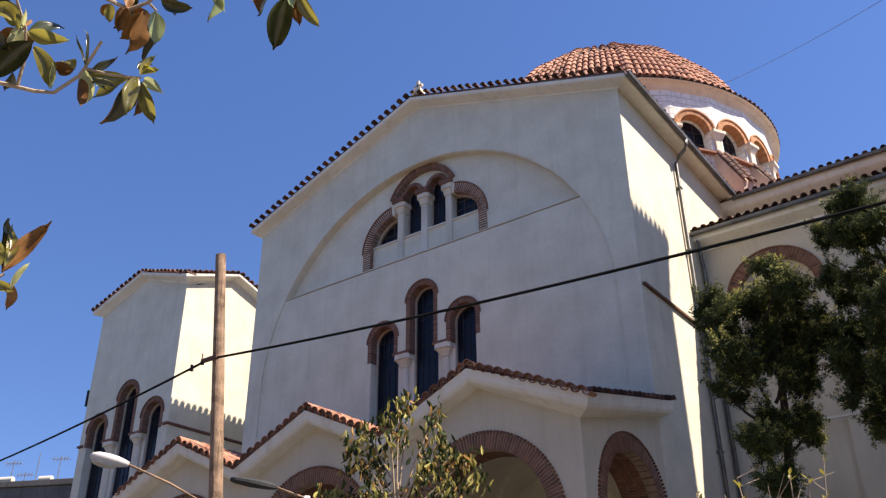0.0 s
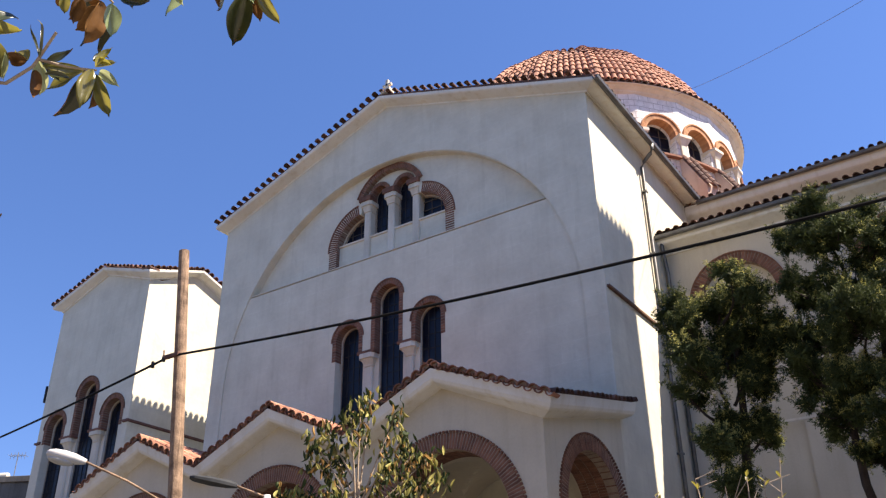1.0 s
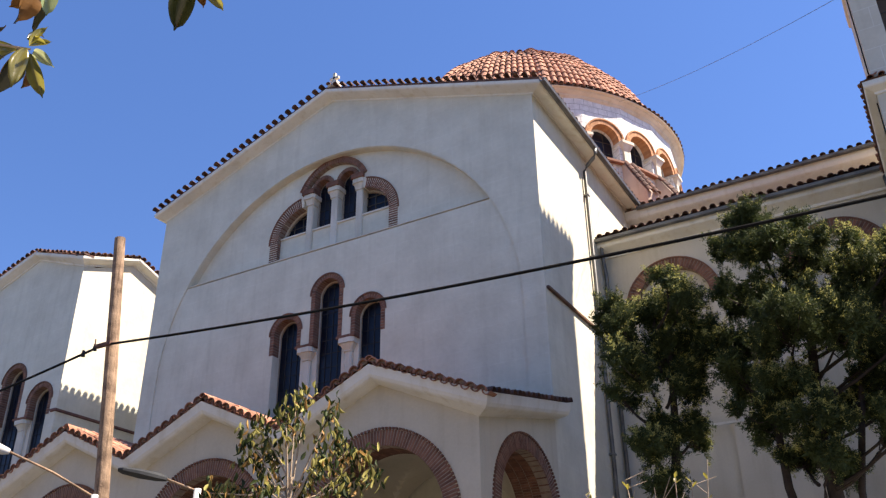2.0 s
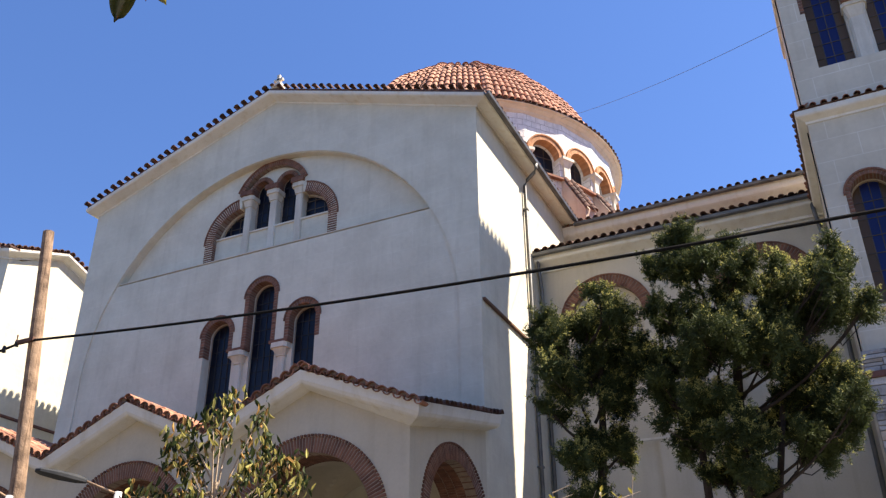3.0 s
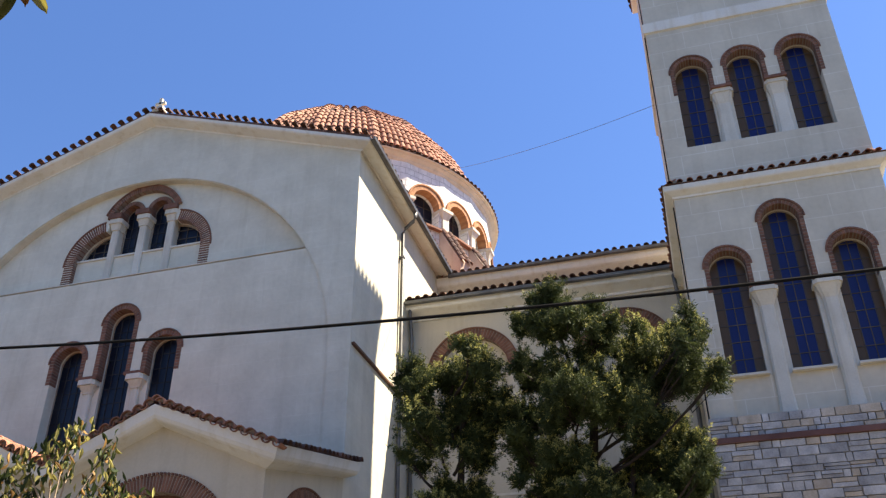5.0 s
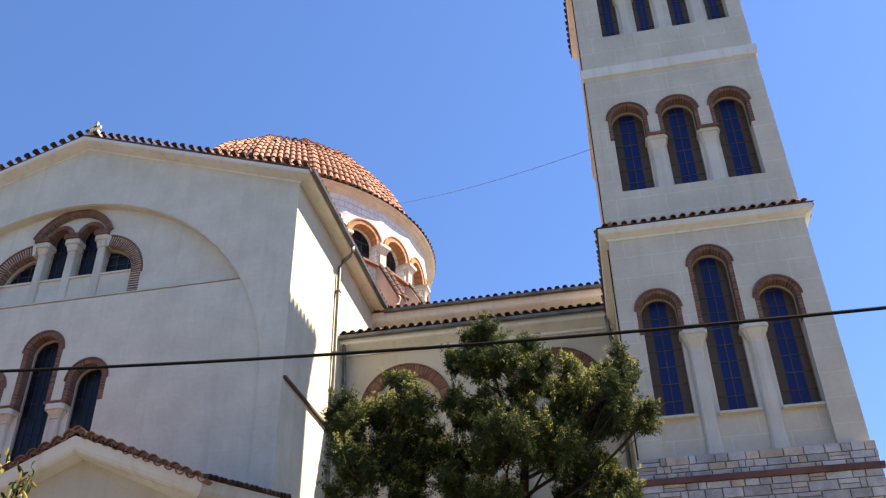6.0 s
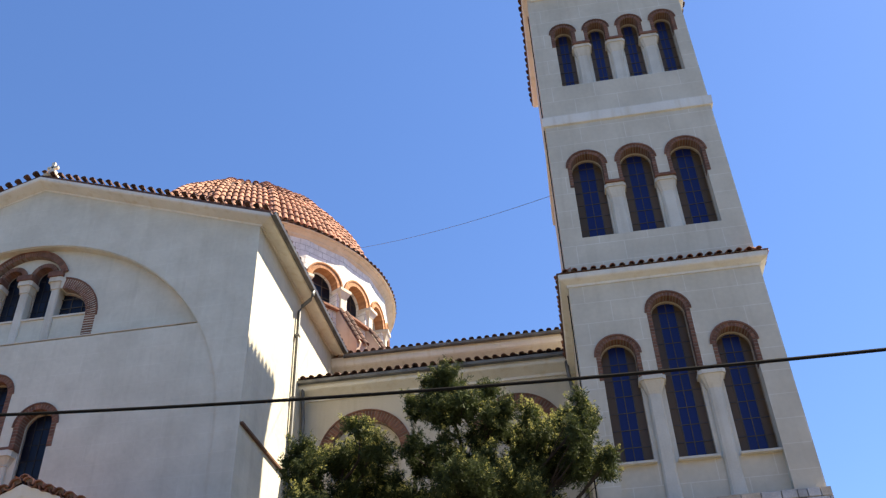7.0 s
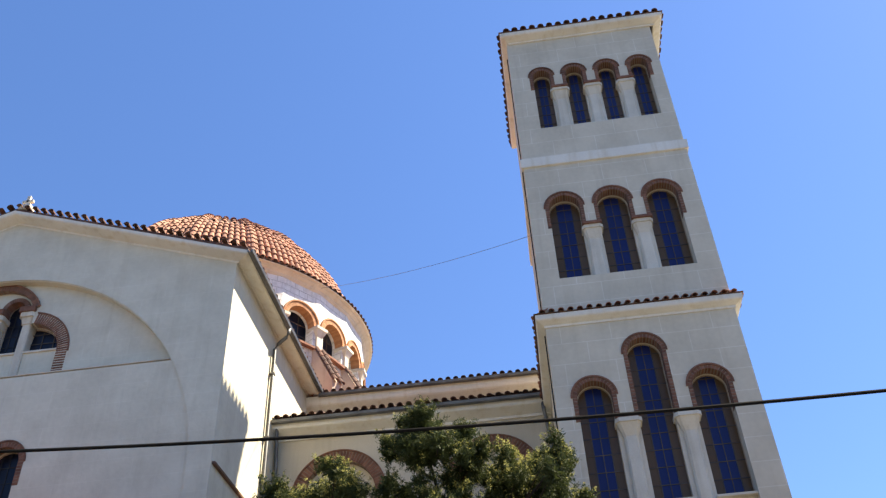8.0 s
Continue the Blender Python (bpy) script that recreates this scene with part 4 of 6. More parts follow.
# ================================================================ wing between nave and bell tower
def wing():
    ob = thing("church_wing", "cream church wing with blind brick arches, gutters and tile eaves", "church wing")
    ya, yu, xr = 20.0, 22.85, 0.49
    arches = [(-4.90, 0.92), (-1.06, 0.92)]
    holes = [[(c - r, 5.0)] + arc(c, 10.39, r, 180, 0, 20) + [(c + r, 5.0)] for c, r in arches]
    part("wall", slab(bmesh.new(), [[(X1, 0), (xr, 0), (xr, 12.2), (X1, 12.2)], *holes], ya, ya + 0.2), plaster_warm, ob)
    inner = [[(c + u - 0.3, 7.4)] + arc(c + u, 9.65, 0.3, 180, 0, 10) + [(c + u + 0.3, 7.4)] for c, r in arches for u in ((0.42,) if c > -2 else ())]
    part("wall", slab(bmesh.new(), [[(X1, 0), (xr, 0), (xr, 12.2), (X1, 12.2)], *inner], ya + 0.196, ya + 0.6), plaster_warm, ob)
    for c, r in arches:
        brick_arch(ob, c, ya, 10.39, r, 0.25, 0, 0, 0.2, 0.078)
        for u in ((0.42,) if c > -2 else ()):
            arched_window(ob, c + u, ya + 0.45, 0.32, 7.4, 9.65, glass_dark, glass_dark)
    part("string_course", box(bmesh.new(), X1, xr, ya - 0.03, ya + 0.01, 7.18, 7.24, 0.01), column_paint, ob)
    prof = [(o * 1.02, u * 1.5 + 0.03 * (o > 0.1)) for o, u in CORNICE]
    part("cornice", sweep(bmesh.new(), prof, [(X1, ya, 12.27), (xr, ya, 12.27)], [(0, -1, 0)] * 2), cornice_paint_lit, ob)
    gut = [(0.0, 0.0), (0.02, -0.07), (0.08, -0.10), (0.14, -0.07), (0.16, 0.0), (0.145, 0.0), (0.08, -0.085), (0.015, 0.0)]
    part("gutter", sweep(bmesh.new(), gut, [(X1, ya - 0.38, 12.34), (xr, ya - 0.38, 12.34)], [(0, -1, 0)] * 2), zinc, ob)
    roof = part("roof", slab(bmesh.new(), [[(ya - 0.38, 12.29), (yu, 13.35), (yu, 13.45), (ya - 0.38, 12.38)]], X1, xr, "x"), tile_old_shade, ob)
    tile_row(roof, (X1 + 0.02, ya - 0.50, 12.41), (xr - 0.02, ya - 0.50, 12.41), (0, 1, 0.35), 0.228, tile_mesh_end, size=0.84)
    pan_sheet("roof_covering", roof, (X1, ya - 0.45, 12.43), (xr, ya - 0.45, 12.43), (0, 1, 0.33), 3.4, tile_old_shade)
    # unseen block behind the bell tower, added to stop sun leaking past it
    boxed("wall", xr, 4.4, ya + 0.002, yu - 0.002, 0, 12.2, plaster_warm, ob)
    # upper wall and eave
    boxed("wall", X1, 4.4, yu, yu + 0.5, 0, 14.6, plaster_warm, ob)
    part("cornice", sweep(bmesh.new(), [(o, u * 2.6) for o, u in CORNICE], [(X1, yu, 14.62), (4.4, yu, 14.62)], [(0, -1, 0)] * 2), cornice_paint_lit, ob)
    part("gutter", sweep(bmesh.new(), gut, [(X1 + 0.4, yu - 0.38, 14.64), (4.4, yu - 0.38, 14.64)], [(0, -1, 0)] * 2), zinc, ob)
    roof2 = part("roof", slab(bmesh.new(), [[(yu - 0.36, 14.58), (yu + 3.2, 15.63), (yu + 6.8, 14.58), (yu + 6.8, 14.68), (yu + 3.2, 15.73), (yu - 0.36, 14.67)]], X1, 4.4, "x"), tile_old_shade, ob)
    tile_row(roof2, (X1 + 0.5, yu - 0.46, 14.70), (4.4, yu - 0.46, 14.70), (0, 1, 0.3), 0.228, tile_mesh_end, size=0.84)
    pan_sheet("roof_covering", roof2, (X1 - 3, yu - 0.4, 14.70), (4.4, yu - 0.4, 14.70), (0, 1, 0.3), 3.7, tile_shaded)
    # corner downpipes
    part("downpipe", tube(bmesh.new(), [(X1 + 0.1, ya - 0.33, 12.25), (X1 + 0.1, ya - 0.28, 11.9), (X1 + 0.09, ya - 0.12, 11.4), (X1 + 0.09, ya - 0.1, 0)], 0.05), zinc, ob, smooth=True)
    part("downpipe", tube(bmesh.new(), [(xr - 0.2, ya - 0.33, 12.25), (xr - 0.18, ya - 0.28, 11.9), (xr - 0.12, ya - 0.12, 11.4), (xr - 0.12, ya - 0.1, 0)], 0.05), zinc, ob, smooth=True)


wing()


# ================================================================ dome
def dome():
    ob = thing("church_dome", "round drum of arched windows under a red clay tile dome", "dome", (AXIS + 0.1, 28.5, 2.74))
    R, N = 6.2, 24
    half = R * math.tan(math.pi / N)
    hole = [(-0.56, 15.45)] + arc(0, 16.27, 0.56, 180, 0, 14) + [(0.56, 15.45)]
    bm = slab(bmesh.new(), [[(-half, 12.0), (half, 12.0), (half, 17.9), (-half, 17.9)], hole], -R, -R + 0.45)
    bmesh.ops.recalc_face_normals(bm, faces=bm.faces)
    bay = bpy.data.meshes.new("drum_bay")
    bm.to_mesh(bay)
    bm.free()
    bm = bmesh.new()
    n = 26
    for i in range(n):
        a = math.pi * (i + 0.5) / n
        m = Matrix.Translation((0.645 * math.cos(a), -R, 16.27 + 0.645 * math.sin(a))) @ Matrix.Rotation(-a, 4, "Y")
        vs = [m @ Vector(p) for p in ((-0.09, -0.05, -0.036), (0.09, -0.05, -0.036), (0.09, 0.3, -0.036), (-0.09, 0.3, -0.036), (-0.09, -0.05, 0.036), (0.09, -0.05, 0.036), (0.09, 0.3, 0.036), (-0.09, 0.3, 0.036))]
        q = [bm.verts.new(v) for v in vs]
        for f in ((3, 2, 1, 0), (4, 5, 6, 7), (0, 1, 5, 4), (1, 2, 6, 5), (2, 3, 7, 6), (3, 0, 4, 7)):
            bm.faces.new([q[i] for i in f])
    slab(bm, [arc(0, 16.27, 0.73, 180, 0, 18) + arc(0, 16.27, 0.56, 0, 180, 18)], -R - 0.035, -R + 0.3)
    slab(bm, [arc(0, 16.27, 0.785, 180, 0, 18) + arc(0, 16.27, 0.73, 0, 180, 18)], -R - 0.08, -R + 0.05)
    bmesh.ops.recalc_face_normals(bm, faces=bm.faces)
    ring = bpy.data.meshes.new("brick_arch")
    bm.to_mesh(ring)
    bm.free()
    cap = bmesh.new()
    rows = ((15.40, 0.13, 0.1), (15.90, 0.13, 0.1), (16.12, 0.23, 0.2), (16.14, 0.26, 0.23), (16.25, 0.26, 0.23))
    rings = [[cap.verts.new((u * w, -R - 0.02 - d if v else -R + 0.3, z)) for u, v in ((-1, 1), (1, 1), (1, 0), (-1, 0))] for z, w, d in rows]
    for r0, r1 in zip(rings, rings[1:]):
        for i in range(4):
            cap.faces.new((r0[i], r0[(i + 1) % 4], r1[(i + 1) % 4], r1[i]))
    cap.faces.new(rings[0])
    cap.faces.new(rings[-1])
    bmesh.ops.recalc_face_normals(cap, faces=cap.faces)
    column = bpy.data.meshes.new("column")
    cap.to_mesh(column)
    cap.free()
    for k in range(N):
        turn = pose(0, 0, 0, 0, 0, k * 360 / N + 7.5)
        w = linked("drum_bay", bay, stone_white, ob)
        w.matrix_basis = turn
        linked("brick_arch", ring, brick_orange, w)
        pane = boxed("pane", -0.62, 0.62, -R + 0.42, -R + 0.43, 15.05, 16.9, glass_dark, w)
        bars = bmesh.new()
        for u in (-0.2, 0.2):
            box(bars, u - 0.01, u + 0.01, -R + 0.40, -R + 0.42, 15.05, 16.8)
        for z in (15.5, 15.95, 16.4):
            box(bars, -0.6, 0.6, -R + 0.40, -R + 0.42, z - 0.01, z + 0.01)
        part("glazing_grid", bars, frame_metal, w)
        c = linked("column", column, column_paint, ob)
        c.matrix_basis = pose(0, 0, 0, 0, 0, (k + 0.5) * 360 / N + 7.5)

    def lathe(name, prof, mat, n=96, smooth=False):
        v, f = [], []
        for i in range(n):
            a = 2 * math.pi * i / n
            v += [(r * math.sin(a), -r * math.cos(a), z) for r, z in prof]
        m = len(prof)
        for i in range(n):
            for j in range(m - 1):
                a, b = i * m + j, (i + 1) % n * m + j
                f.append((a, b, b + 1, a + 1))
        return raw(name, v, f, mat, ob, smooth=smooth)

    lathe("cornice", [(R - 0.2, 17.74), (R + 0.02, 17.74), (R + 0.10, 17.80), (R + 0.11, 17.85), (R + 0.19, 17.90), (R + 0.23, 17.92), (R + 0.25, 17.965), (R + 0.35, 17.975), (R + 0.36, 17.995), (R - 0.5, 18.06)], column_paint)
    lathe("sill_ring", [(R - 0.1, 15.30), (R + 0.20, 15.28), (R + 0.20, 15.36), (R - 0.1, 15.44)], tile_shaded)
    # added dark cylinder that makes the drum look unlit behind its panes
    lathe("inner_wall", [(R - 1.2, 12.2), (R - 1.2, 17.8)], interior_dark, 48)

    def profile(s):
        """Radius and height up the dome for s from 0 to 1: a short flared eave, then a steep rounded shell."""
        if s < 0.07:
            k = s / 0.07
            return 6.37 - 0.36 * k, 18.0 + 0.24 * k
        t = 0.385 + (1.5 - 0.385) * (s - 0.07) / 0.93
        return 6.36 * math.cos(t), 15.22 + 8.05 * math.sin(t)

    # shell coloured dark so the gaps between tiles look shaded
    shell = lathe("dome_shell", [profile(i / 40) for i in range(41)], tile_old_shade, 96)
    shell.location = (0.12, 0, 0)
    # tiles in courses up the dome: those toward the road as single pieces
    cols = 150
    rng = random.Random(3)
    v, f, single = [], [], 0
    s, rows = 0.0, []
    while s < 0.93:
        rows.append(s)
        (r0, z0), (r1, z1) = profile(s), profile(s + 0.01)
        s += 0.01 * 0.36 / math.hypot(r1 - r0, z1 - z0)
    for j, s in enumerate(rows):
        (r, z), (r1, z1) = profile(s), profile(s + 0.01)
        per = cols if r > 4.6 else cols // 2 if r > 2.3 else cols // 4
        d = Vector((0, r - r1, z1 - z)).normalized()
        for i in range(per):
            a = 2 * math.pi * (i + 0.5) / per
            m = pose(0, 0, 0, 0, 0, math.degrees(a)) @ basis((0, -r - (0.06 if j == 0 else 0.0), z + 0.02), (1, 0, 0), d) @ pose(0, 0, rng.uniform(0, 0.02), -3.5, rng.uniform(-2, 2), rng.uniform(-1, 1)) @ Matrix.Diagonal((1.17, 1, 1.17, 1))
            deg = math.degrees(a)
            if j < 3 and 0 < deg < 125 and single < 300:
                tile = linked("roof_tile", tile_mesh if j else tile_mesh_old, None, shell)
                tile.matrix_basis = m
                single += 1
                continue
            mm = np.array(m)
            k = len(v) * len(TILE_V)
            v.append(TILE_V @ mm[:3, :3].T + mm[:3, 3])
            f += [tuple(q + k for q in face) for face in TILE_F]
    # larger ridge tiles up the seams between the gores
    for g in range(16):
        s = 0.07
        while s < 0.95:
            (r, z), (r1, z1) = profile(s), profile(s + 0.01)
            d = Vector((0, r - r1, z1 - z)).normalized()
            m = pose(0, 0, 0, 0, 0, g * 22.5 + 11.0) @ basis((0, -r - 0.03, z + 0.05), (1, 0, 0), d) @ pose(0, 0, 0, -3.5, rng.uniform(-4, 4), rng.uniform(-2, 2)) @ Matrix.Diagonal((1.45, 1, 1.5, 1))
            mm = np.array(m)
            k = len(v) * len(TILE_V)
            v.append(TILE_V @ mm[:3, :3].T + mm[:3, 3])
            f += [tuple(q + k for q in face) for face in TILE_F]
            s += 0.01 * 0.36 / math.hypot(r1 - r, z1 - z)
    tagged(raw("tile_covering", np.concatenate(v), f, tile_clay, shell), kind="stuff")
    # small tiled buttresses round the foot of the drum, one to each column
    bm = bmesh.new()
    outline = [(-R + 0.1, 12.2), (-R + 0.1, 15.36), (-R - 0.12, 15.33), (-R - 1.05, 13.75), (-R - 1.05, 12.2)]
    slab(bm, [outline], -0.23, 0.23, "x")
    bmesh.ops.recalc_face_normals(bm, faces=bm.faces)
    wedge = bpy.data.meshes.new("buttress")
    bm.to_mesh(wedge)
    bm.free()
    for k in range(N):
        b = linked("buttress", wedge, buttress_paint, ob)
        b.matrix_basis = pose(0, 0, 0, 0, 0, (k + 0.5) * 360 / N + 7.5)
        if 1 <= k <= 7:
            for u in (-0.15, 0.15):
                for i in range(7):
                    tile = linked("roof_tile", tile_mesh_old, None, b)
                    tile.matrix_basis = basis((u, -R - 1.12 + 0.137 * i, 13.70 + 0.233 * i), (1, 0, 0), (0, 1, 1.7)) @ Matrix.Diagonal((1.3, 0.8, 1.3, 1))
    lathe("foot_roof", [(R + 1.3, 12.5), (R, 13.1)], tile_clay)


dome()


# ================================================================ street things
def poles_and_cables():
    px, py, pz = -10.82, 8.42, 6.60
    bm = bmesh.new()
    pts = [(-10.37 - 0.066 * i, 8.96 - 0.069 * i, 8.5 * i / 8) for i in range(9)]
    tube(bm, pts, 0.125, 32, 0.085)
    # weathered grooves along the grain
    rng = random.Random(12)
    groove = [rng.choice((0.0, 0.0, -0.03, -0.09, 0.03)) + rng.uniform(-0.015, 0.015) for _ in range(32)]
    bm.verts.ensure_lookup_table()
    for i, p in enumerate(pts):
        for k in range(32):
            v = bm.verts[i * 32 + k]
            v.co = Vector(p) + (v.co - Vector(p)) * (1 + groove[k] + rng.uniform(-0.02, 0.02))
    pole = part("utility_pole", bm, pole_wood, smooth=False)
    tagged(pole, "weathered brown wooden utility pole beside the road", "utility pole")
    bm = bmesh.new()
    box(bm, px - 0.12, px + 0.2, py - 0.08, py - 0.02, pz - 0.03, pz + 0.03, 0.008)
    tube(bm, [(px - 0.05, py - 0.05, pz - 0.01), (px - 0.14, py - 0.07, pz + 0.01), (px - 0.15, py - 0.07, pz + 0.12)], 0.012, 6)
    part("bracket", bm, iron, pole)
    for u in (-0.15, -0.4):
        bm = bmesh.new()
        bmesh.ops.create_cone(bm, segments=10, radius1=0.035, radius2=0.022, depth=0.1, cap_ends=True, matrix=Matrix.Translation((px + u, py - 0.06, pz - 0.01 - (0.05 if u < -0.3 else 0))))
        part("insulator", bm, lamp_dark, pole, smooth=True)

    def catenary(a, b, sag, n=24):
        a, b = Vector(a), Vector(b)
        return [a.lerp(b, i / n) - Vector((0, 0, sag * 4 * (i / n) * (1 - i / n))) for i in range(n + 1)]
    tagged(part("overhead_cable", tube(bmesh.new(), catenary((px + 0.02, py - 0.05, pz), (18.8, 8.45, 6.64), 0.78, 60), 0.019, 6), cable_black), "thick black overhead cable strung along the road", "cable", "overhead cables")
    tagged(part("overhead_cable", tube(bmesh.new(), catenary((px + 0.02, py - 0.05, pz), (-39.22, 13.53, 8.35), 0.45, 24), 0.02, 6), cable_black), "thick black overhead cable strung along the road", "cable", "overhead cables")
    tagged(part("stay_wire", tube(bmesh.new(), catenary((0.48, 16.1, 14.61), (-7.2, 25.3, 20.75), 0.2, 16), 0.006, 5), wire_grey), "thin grey wire from bell tower to dome", "wire")


poles_and_cables()


def cobra_lamp():
    """A street lamp with a long rounded head on a sloping arm."""
    neck, foot = Vector((-9.82, 6.56, 4.41)), Vector((-9.22, 7.42, 3.95))
    ob = thing("street_lamp", "pale grey street lamp with rounded head on a thin arm", "street lamp", (foot.x, foot.y, 0), "street lamps")
    d = (Vector((-10.05, 6.21, 4.49)) - neck).normalized()
    side = d.cross((0, 0, 1)).normalized()
    up = side.cross(d)
    bm = bmesh.new()
    rings = []
    ln = 0.48
    for s, w, h0, h1 in ((0.0, 0.035, -0.03, 0.035), (0.12, 0.06, -0.05, 0.05), (0.3, 0.105, -0.07, 0.065), (0.55, 0.12, -0.085, 0.07), (0.8, 0.10, -0.08, 0.06), (0.95, 0.055, -0.055, 0.035), (1.0, 0.02, -0.03, 0.01)):
        rings.append([bm.verts.new(neck + d * ln * s + side * w * math.cos(a) + up * ((h1 if math.sin(a) > 0 else -h0) * math.sin(a)) - Vector((foot.x, foot.y, 0))) for a in [2 * math.pi * k / 12 for k in range(12)]])
    for a, b in zip(rings, rings[1:]):
        for k in range(12):
            bm.faces.new((a[k], a[(k + 1) % 12], b[(k + 1) % 12], b[k]))
    bm.faces.new(rings[0])
    bm.faces.new(rings[-1])
    part("head", bm, lamp_grey, ob, smooth=True)
    bm = bmesh.new()
    bmesh.ops.create_uvsphere(bm, u_segments=14, v_segments=8, radius=1.0)
    at = neck + d * ln * 0.6 - up * 0.06 - Vector((foot.x, foot.y, 0))
    for v in bm.verts:
        v.co = at + d * v.co.x * 0.17 + side * v.co.y * 0.09 + up * v.co.z * 0.055
    part("glass_bowl", bm, lamp_glass, ob, smooth=True)
    off = Vector((foot.x, foot.y, 0))
    part("arm", tube(bmesh.new(), [neck - off, neck.lerp(foot, 0.5) - off + Vector((0, 0, 0.03)), foot - off], 0.015, 8), pole_wood, ob, smooth=True)
    part("post", tube(bmesh.new(), [(0, 0, 0), (0, 0, 2.0), (0, 0, 3.98)], 0.06, 12, 0.045), lamp_grey, ob, smooth=True)


cobra_lamp()


def flat_lamp():
    """A street lamp with a flat dark head."""
    tip, neck, foot = Vector((-8.68, 7.26, 4.19)), Vector((-8.30, 7.70, 4.11)), Vector((-8.06, 7.99, 3.99))
    ob = thing("street_lamp", "dark flat-headed street lamp on a short arm", "street lamp", (foot.x, foot.y, 0), "street lamps")
    off = Vector((foot.x, foot.y, 0))
    d = (tip - neck).normalized()
    side = d.cross((0, 0, 1)).normalized()
    up = side.cross(d)
    bm = bmesh.new()
    rings = []
    ln = (tip - neck).length
    for s, w, h in ((0, 0.04, 0.03), (0.2, 0.09, 0.045), (0.55, 0.13, 0.045), (0.9, 0.11, 0.03), (1.0, 0.06, 0.015)):
        rings.append([bm.verts.new(neck + d * ln * s + side * w * u + up * h * v - off) for u, v in ((-1, -0.6), (1, -0.6), (1, 0.2), (0.6, 1), (-0.6, 1), (-1, 0.2))])
    for a, b in zip(rings, rings[1:]):
        for k in range(6):
            bm.faces.new((a[k], a[(k + 1) % 6], b[(k + 1) % 6], b[k]))
    bm.faces.new(rings[0])
    bm.faces.new(rings[-1])
    part("head", bm, lamp_dark, ob)
    part("arm", tube(bmesh.new(), [neck - off, neck.lerp(foot, 0.6) - off, foot - off], 0.015, 8), pole_wood, ob, smooth=True)
    part("post", tube(bmesh.new(), [(0, 0, 0), (0, 0, 2.0), (0, 0, 4.02)], 0.06, 12, 0.045), lamp_grey, ob, smooth=True)


flat_lamp()


def far_building():
    ob = thing("apartment_building", "weathered concrete flat-roofed building with rooftop antennas", "building")
    turned = pose(-33.2, 23.63, 0, 0, 0, 26.4) @ Matrix.Translation((39.6, -21.9, 0))
    ob.matrix_basis = turned
    part("wall", box(bmesh.new(), -66, -39.7, 22.0, 34, 0, 10.73, 0.02), concrete, ob)
    part("parapet", box(bmesh.new(), -66.1, -39.6, 21.9, 22.2, 10.74, 11.0, 0.02), concrete, ob)
    part("parapet", box(bmesh.new(), -39.85, -39.6, 22.2, 34, 10.74, 11.0, 0.02), concrete, ob)
    part("roof", box(bmesh.new(), -65.9, -39.9, 22.2, 33.9, 10.72, 10.80), concrete, ob)
    for i, x in enumerate((-63, -58, -53, -48, -43.5)):
        win = part("window", box(bmesh.new(), x - 0.7, x + 0.7, 21.93, 22.05, 7.5, 9.0, 0.02), frame_metal, ob)
        part("pane", box(bmesh.new(), x - 0.6, x + 0.6, 21.91, 21.95, 7.6, 8.9), glass_dark, win)

    def antenna(x, y, h, yagi=True):
        mast = part("antenna", tube(bmesh.new(), [(x, y, 10.78), (x, y, 10.78 + h)], 0.02, 6), wire_grey)
        mast.matrix_basis = turned
        tagged(mast, "thin grey television antenna on a flat roof", "antenna", "rooftop antennas")
        if yagi:
            z = 10.63 + h
            boom = part("boom", tube(bmesh.new(), [(x - 0.4, y, z), (x + 0.4, y, z)], 0.012, 5), wire_grey, mast)
            for u in (-0.36, -0.18, 0.0, 0.18, 0.36):
                part("element", tube(bmesh.new(), [(x + u, y - 0.25, z), (x + u, y + 0.25, z)], 0.009, 5), wire_grey, boom)
                part("element", tube(bmesh.new(), [(x + u, y, z - 0.16), (x + u, y, z + 0.16)], 0.009, 5), wire_grey, boom)

    antenna(-47.8, 23.4, 1.6)
    antenna(-47.3, 23.7, 1.1)
    antenna(-46.5, 23.4, 1.9, False)
    antenna(-45.5, 23.6, 1.75)

    def heater(x, y):
        t = thing("water_heater", "white solar water heater on a flat roof", "water heater", (x, y, 10.80), "rooftop heaters")
        t.matrix_basis = turned @ Matrix.Translation((x, y, 10.80))
        bm = bmesh.new()
        bmesh.ops.create_cone(bm, segments=16, radius1=0.15, radius2=0.15, depth=0.62, cap_ends=True, matrix=pose(0, 0, 0.52, 0, 90, 0))
        part("tank", bm, column_paint, t, smooth=False)
        bm = bmesh.new()
        for u in (-0.25, 0.25):
            tube(bm, [(u, -0.6, 0), (u, 0, 0.5)], 0.02, 5)
            tube(bm, [(u, 0.1, 0), (u, 0.05, 0.5)], 0.02, 5)
        part("stand", bm, zinc, t)
        bm = box(bmesh.new(), -0.4, 0.4, -0.8, 0.0, 0.3, 0.35)
        for v in bm.verts:
            v.co.z += v.co.y * 0.35
        part("collector", bm, glass_dark, t)
    heater(-47.6, 22.9)
    heater(-45.75, 23.1)


far_building()


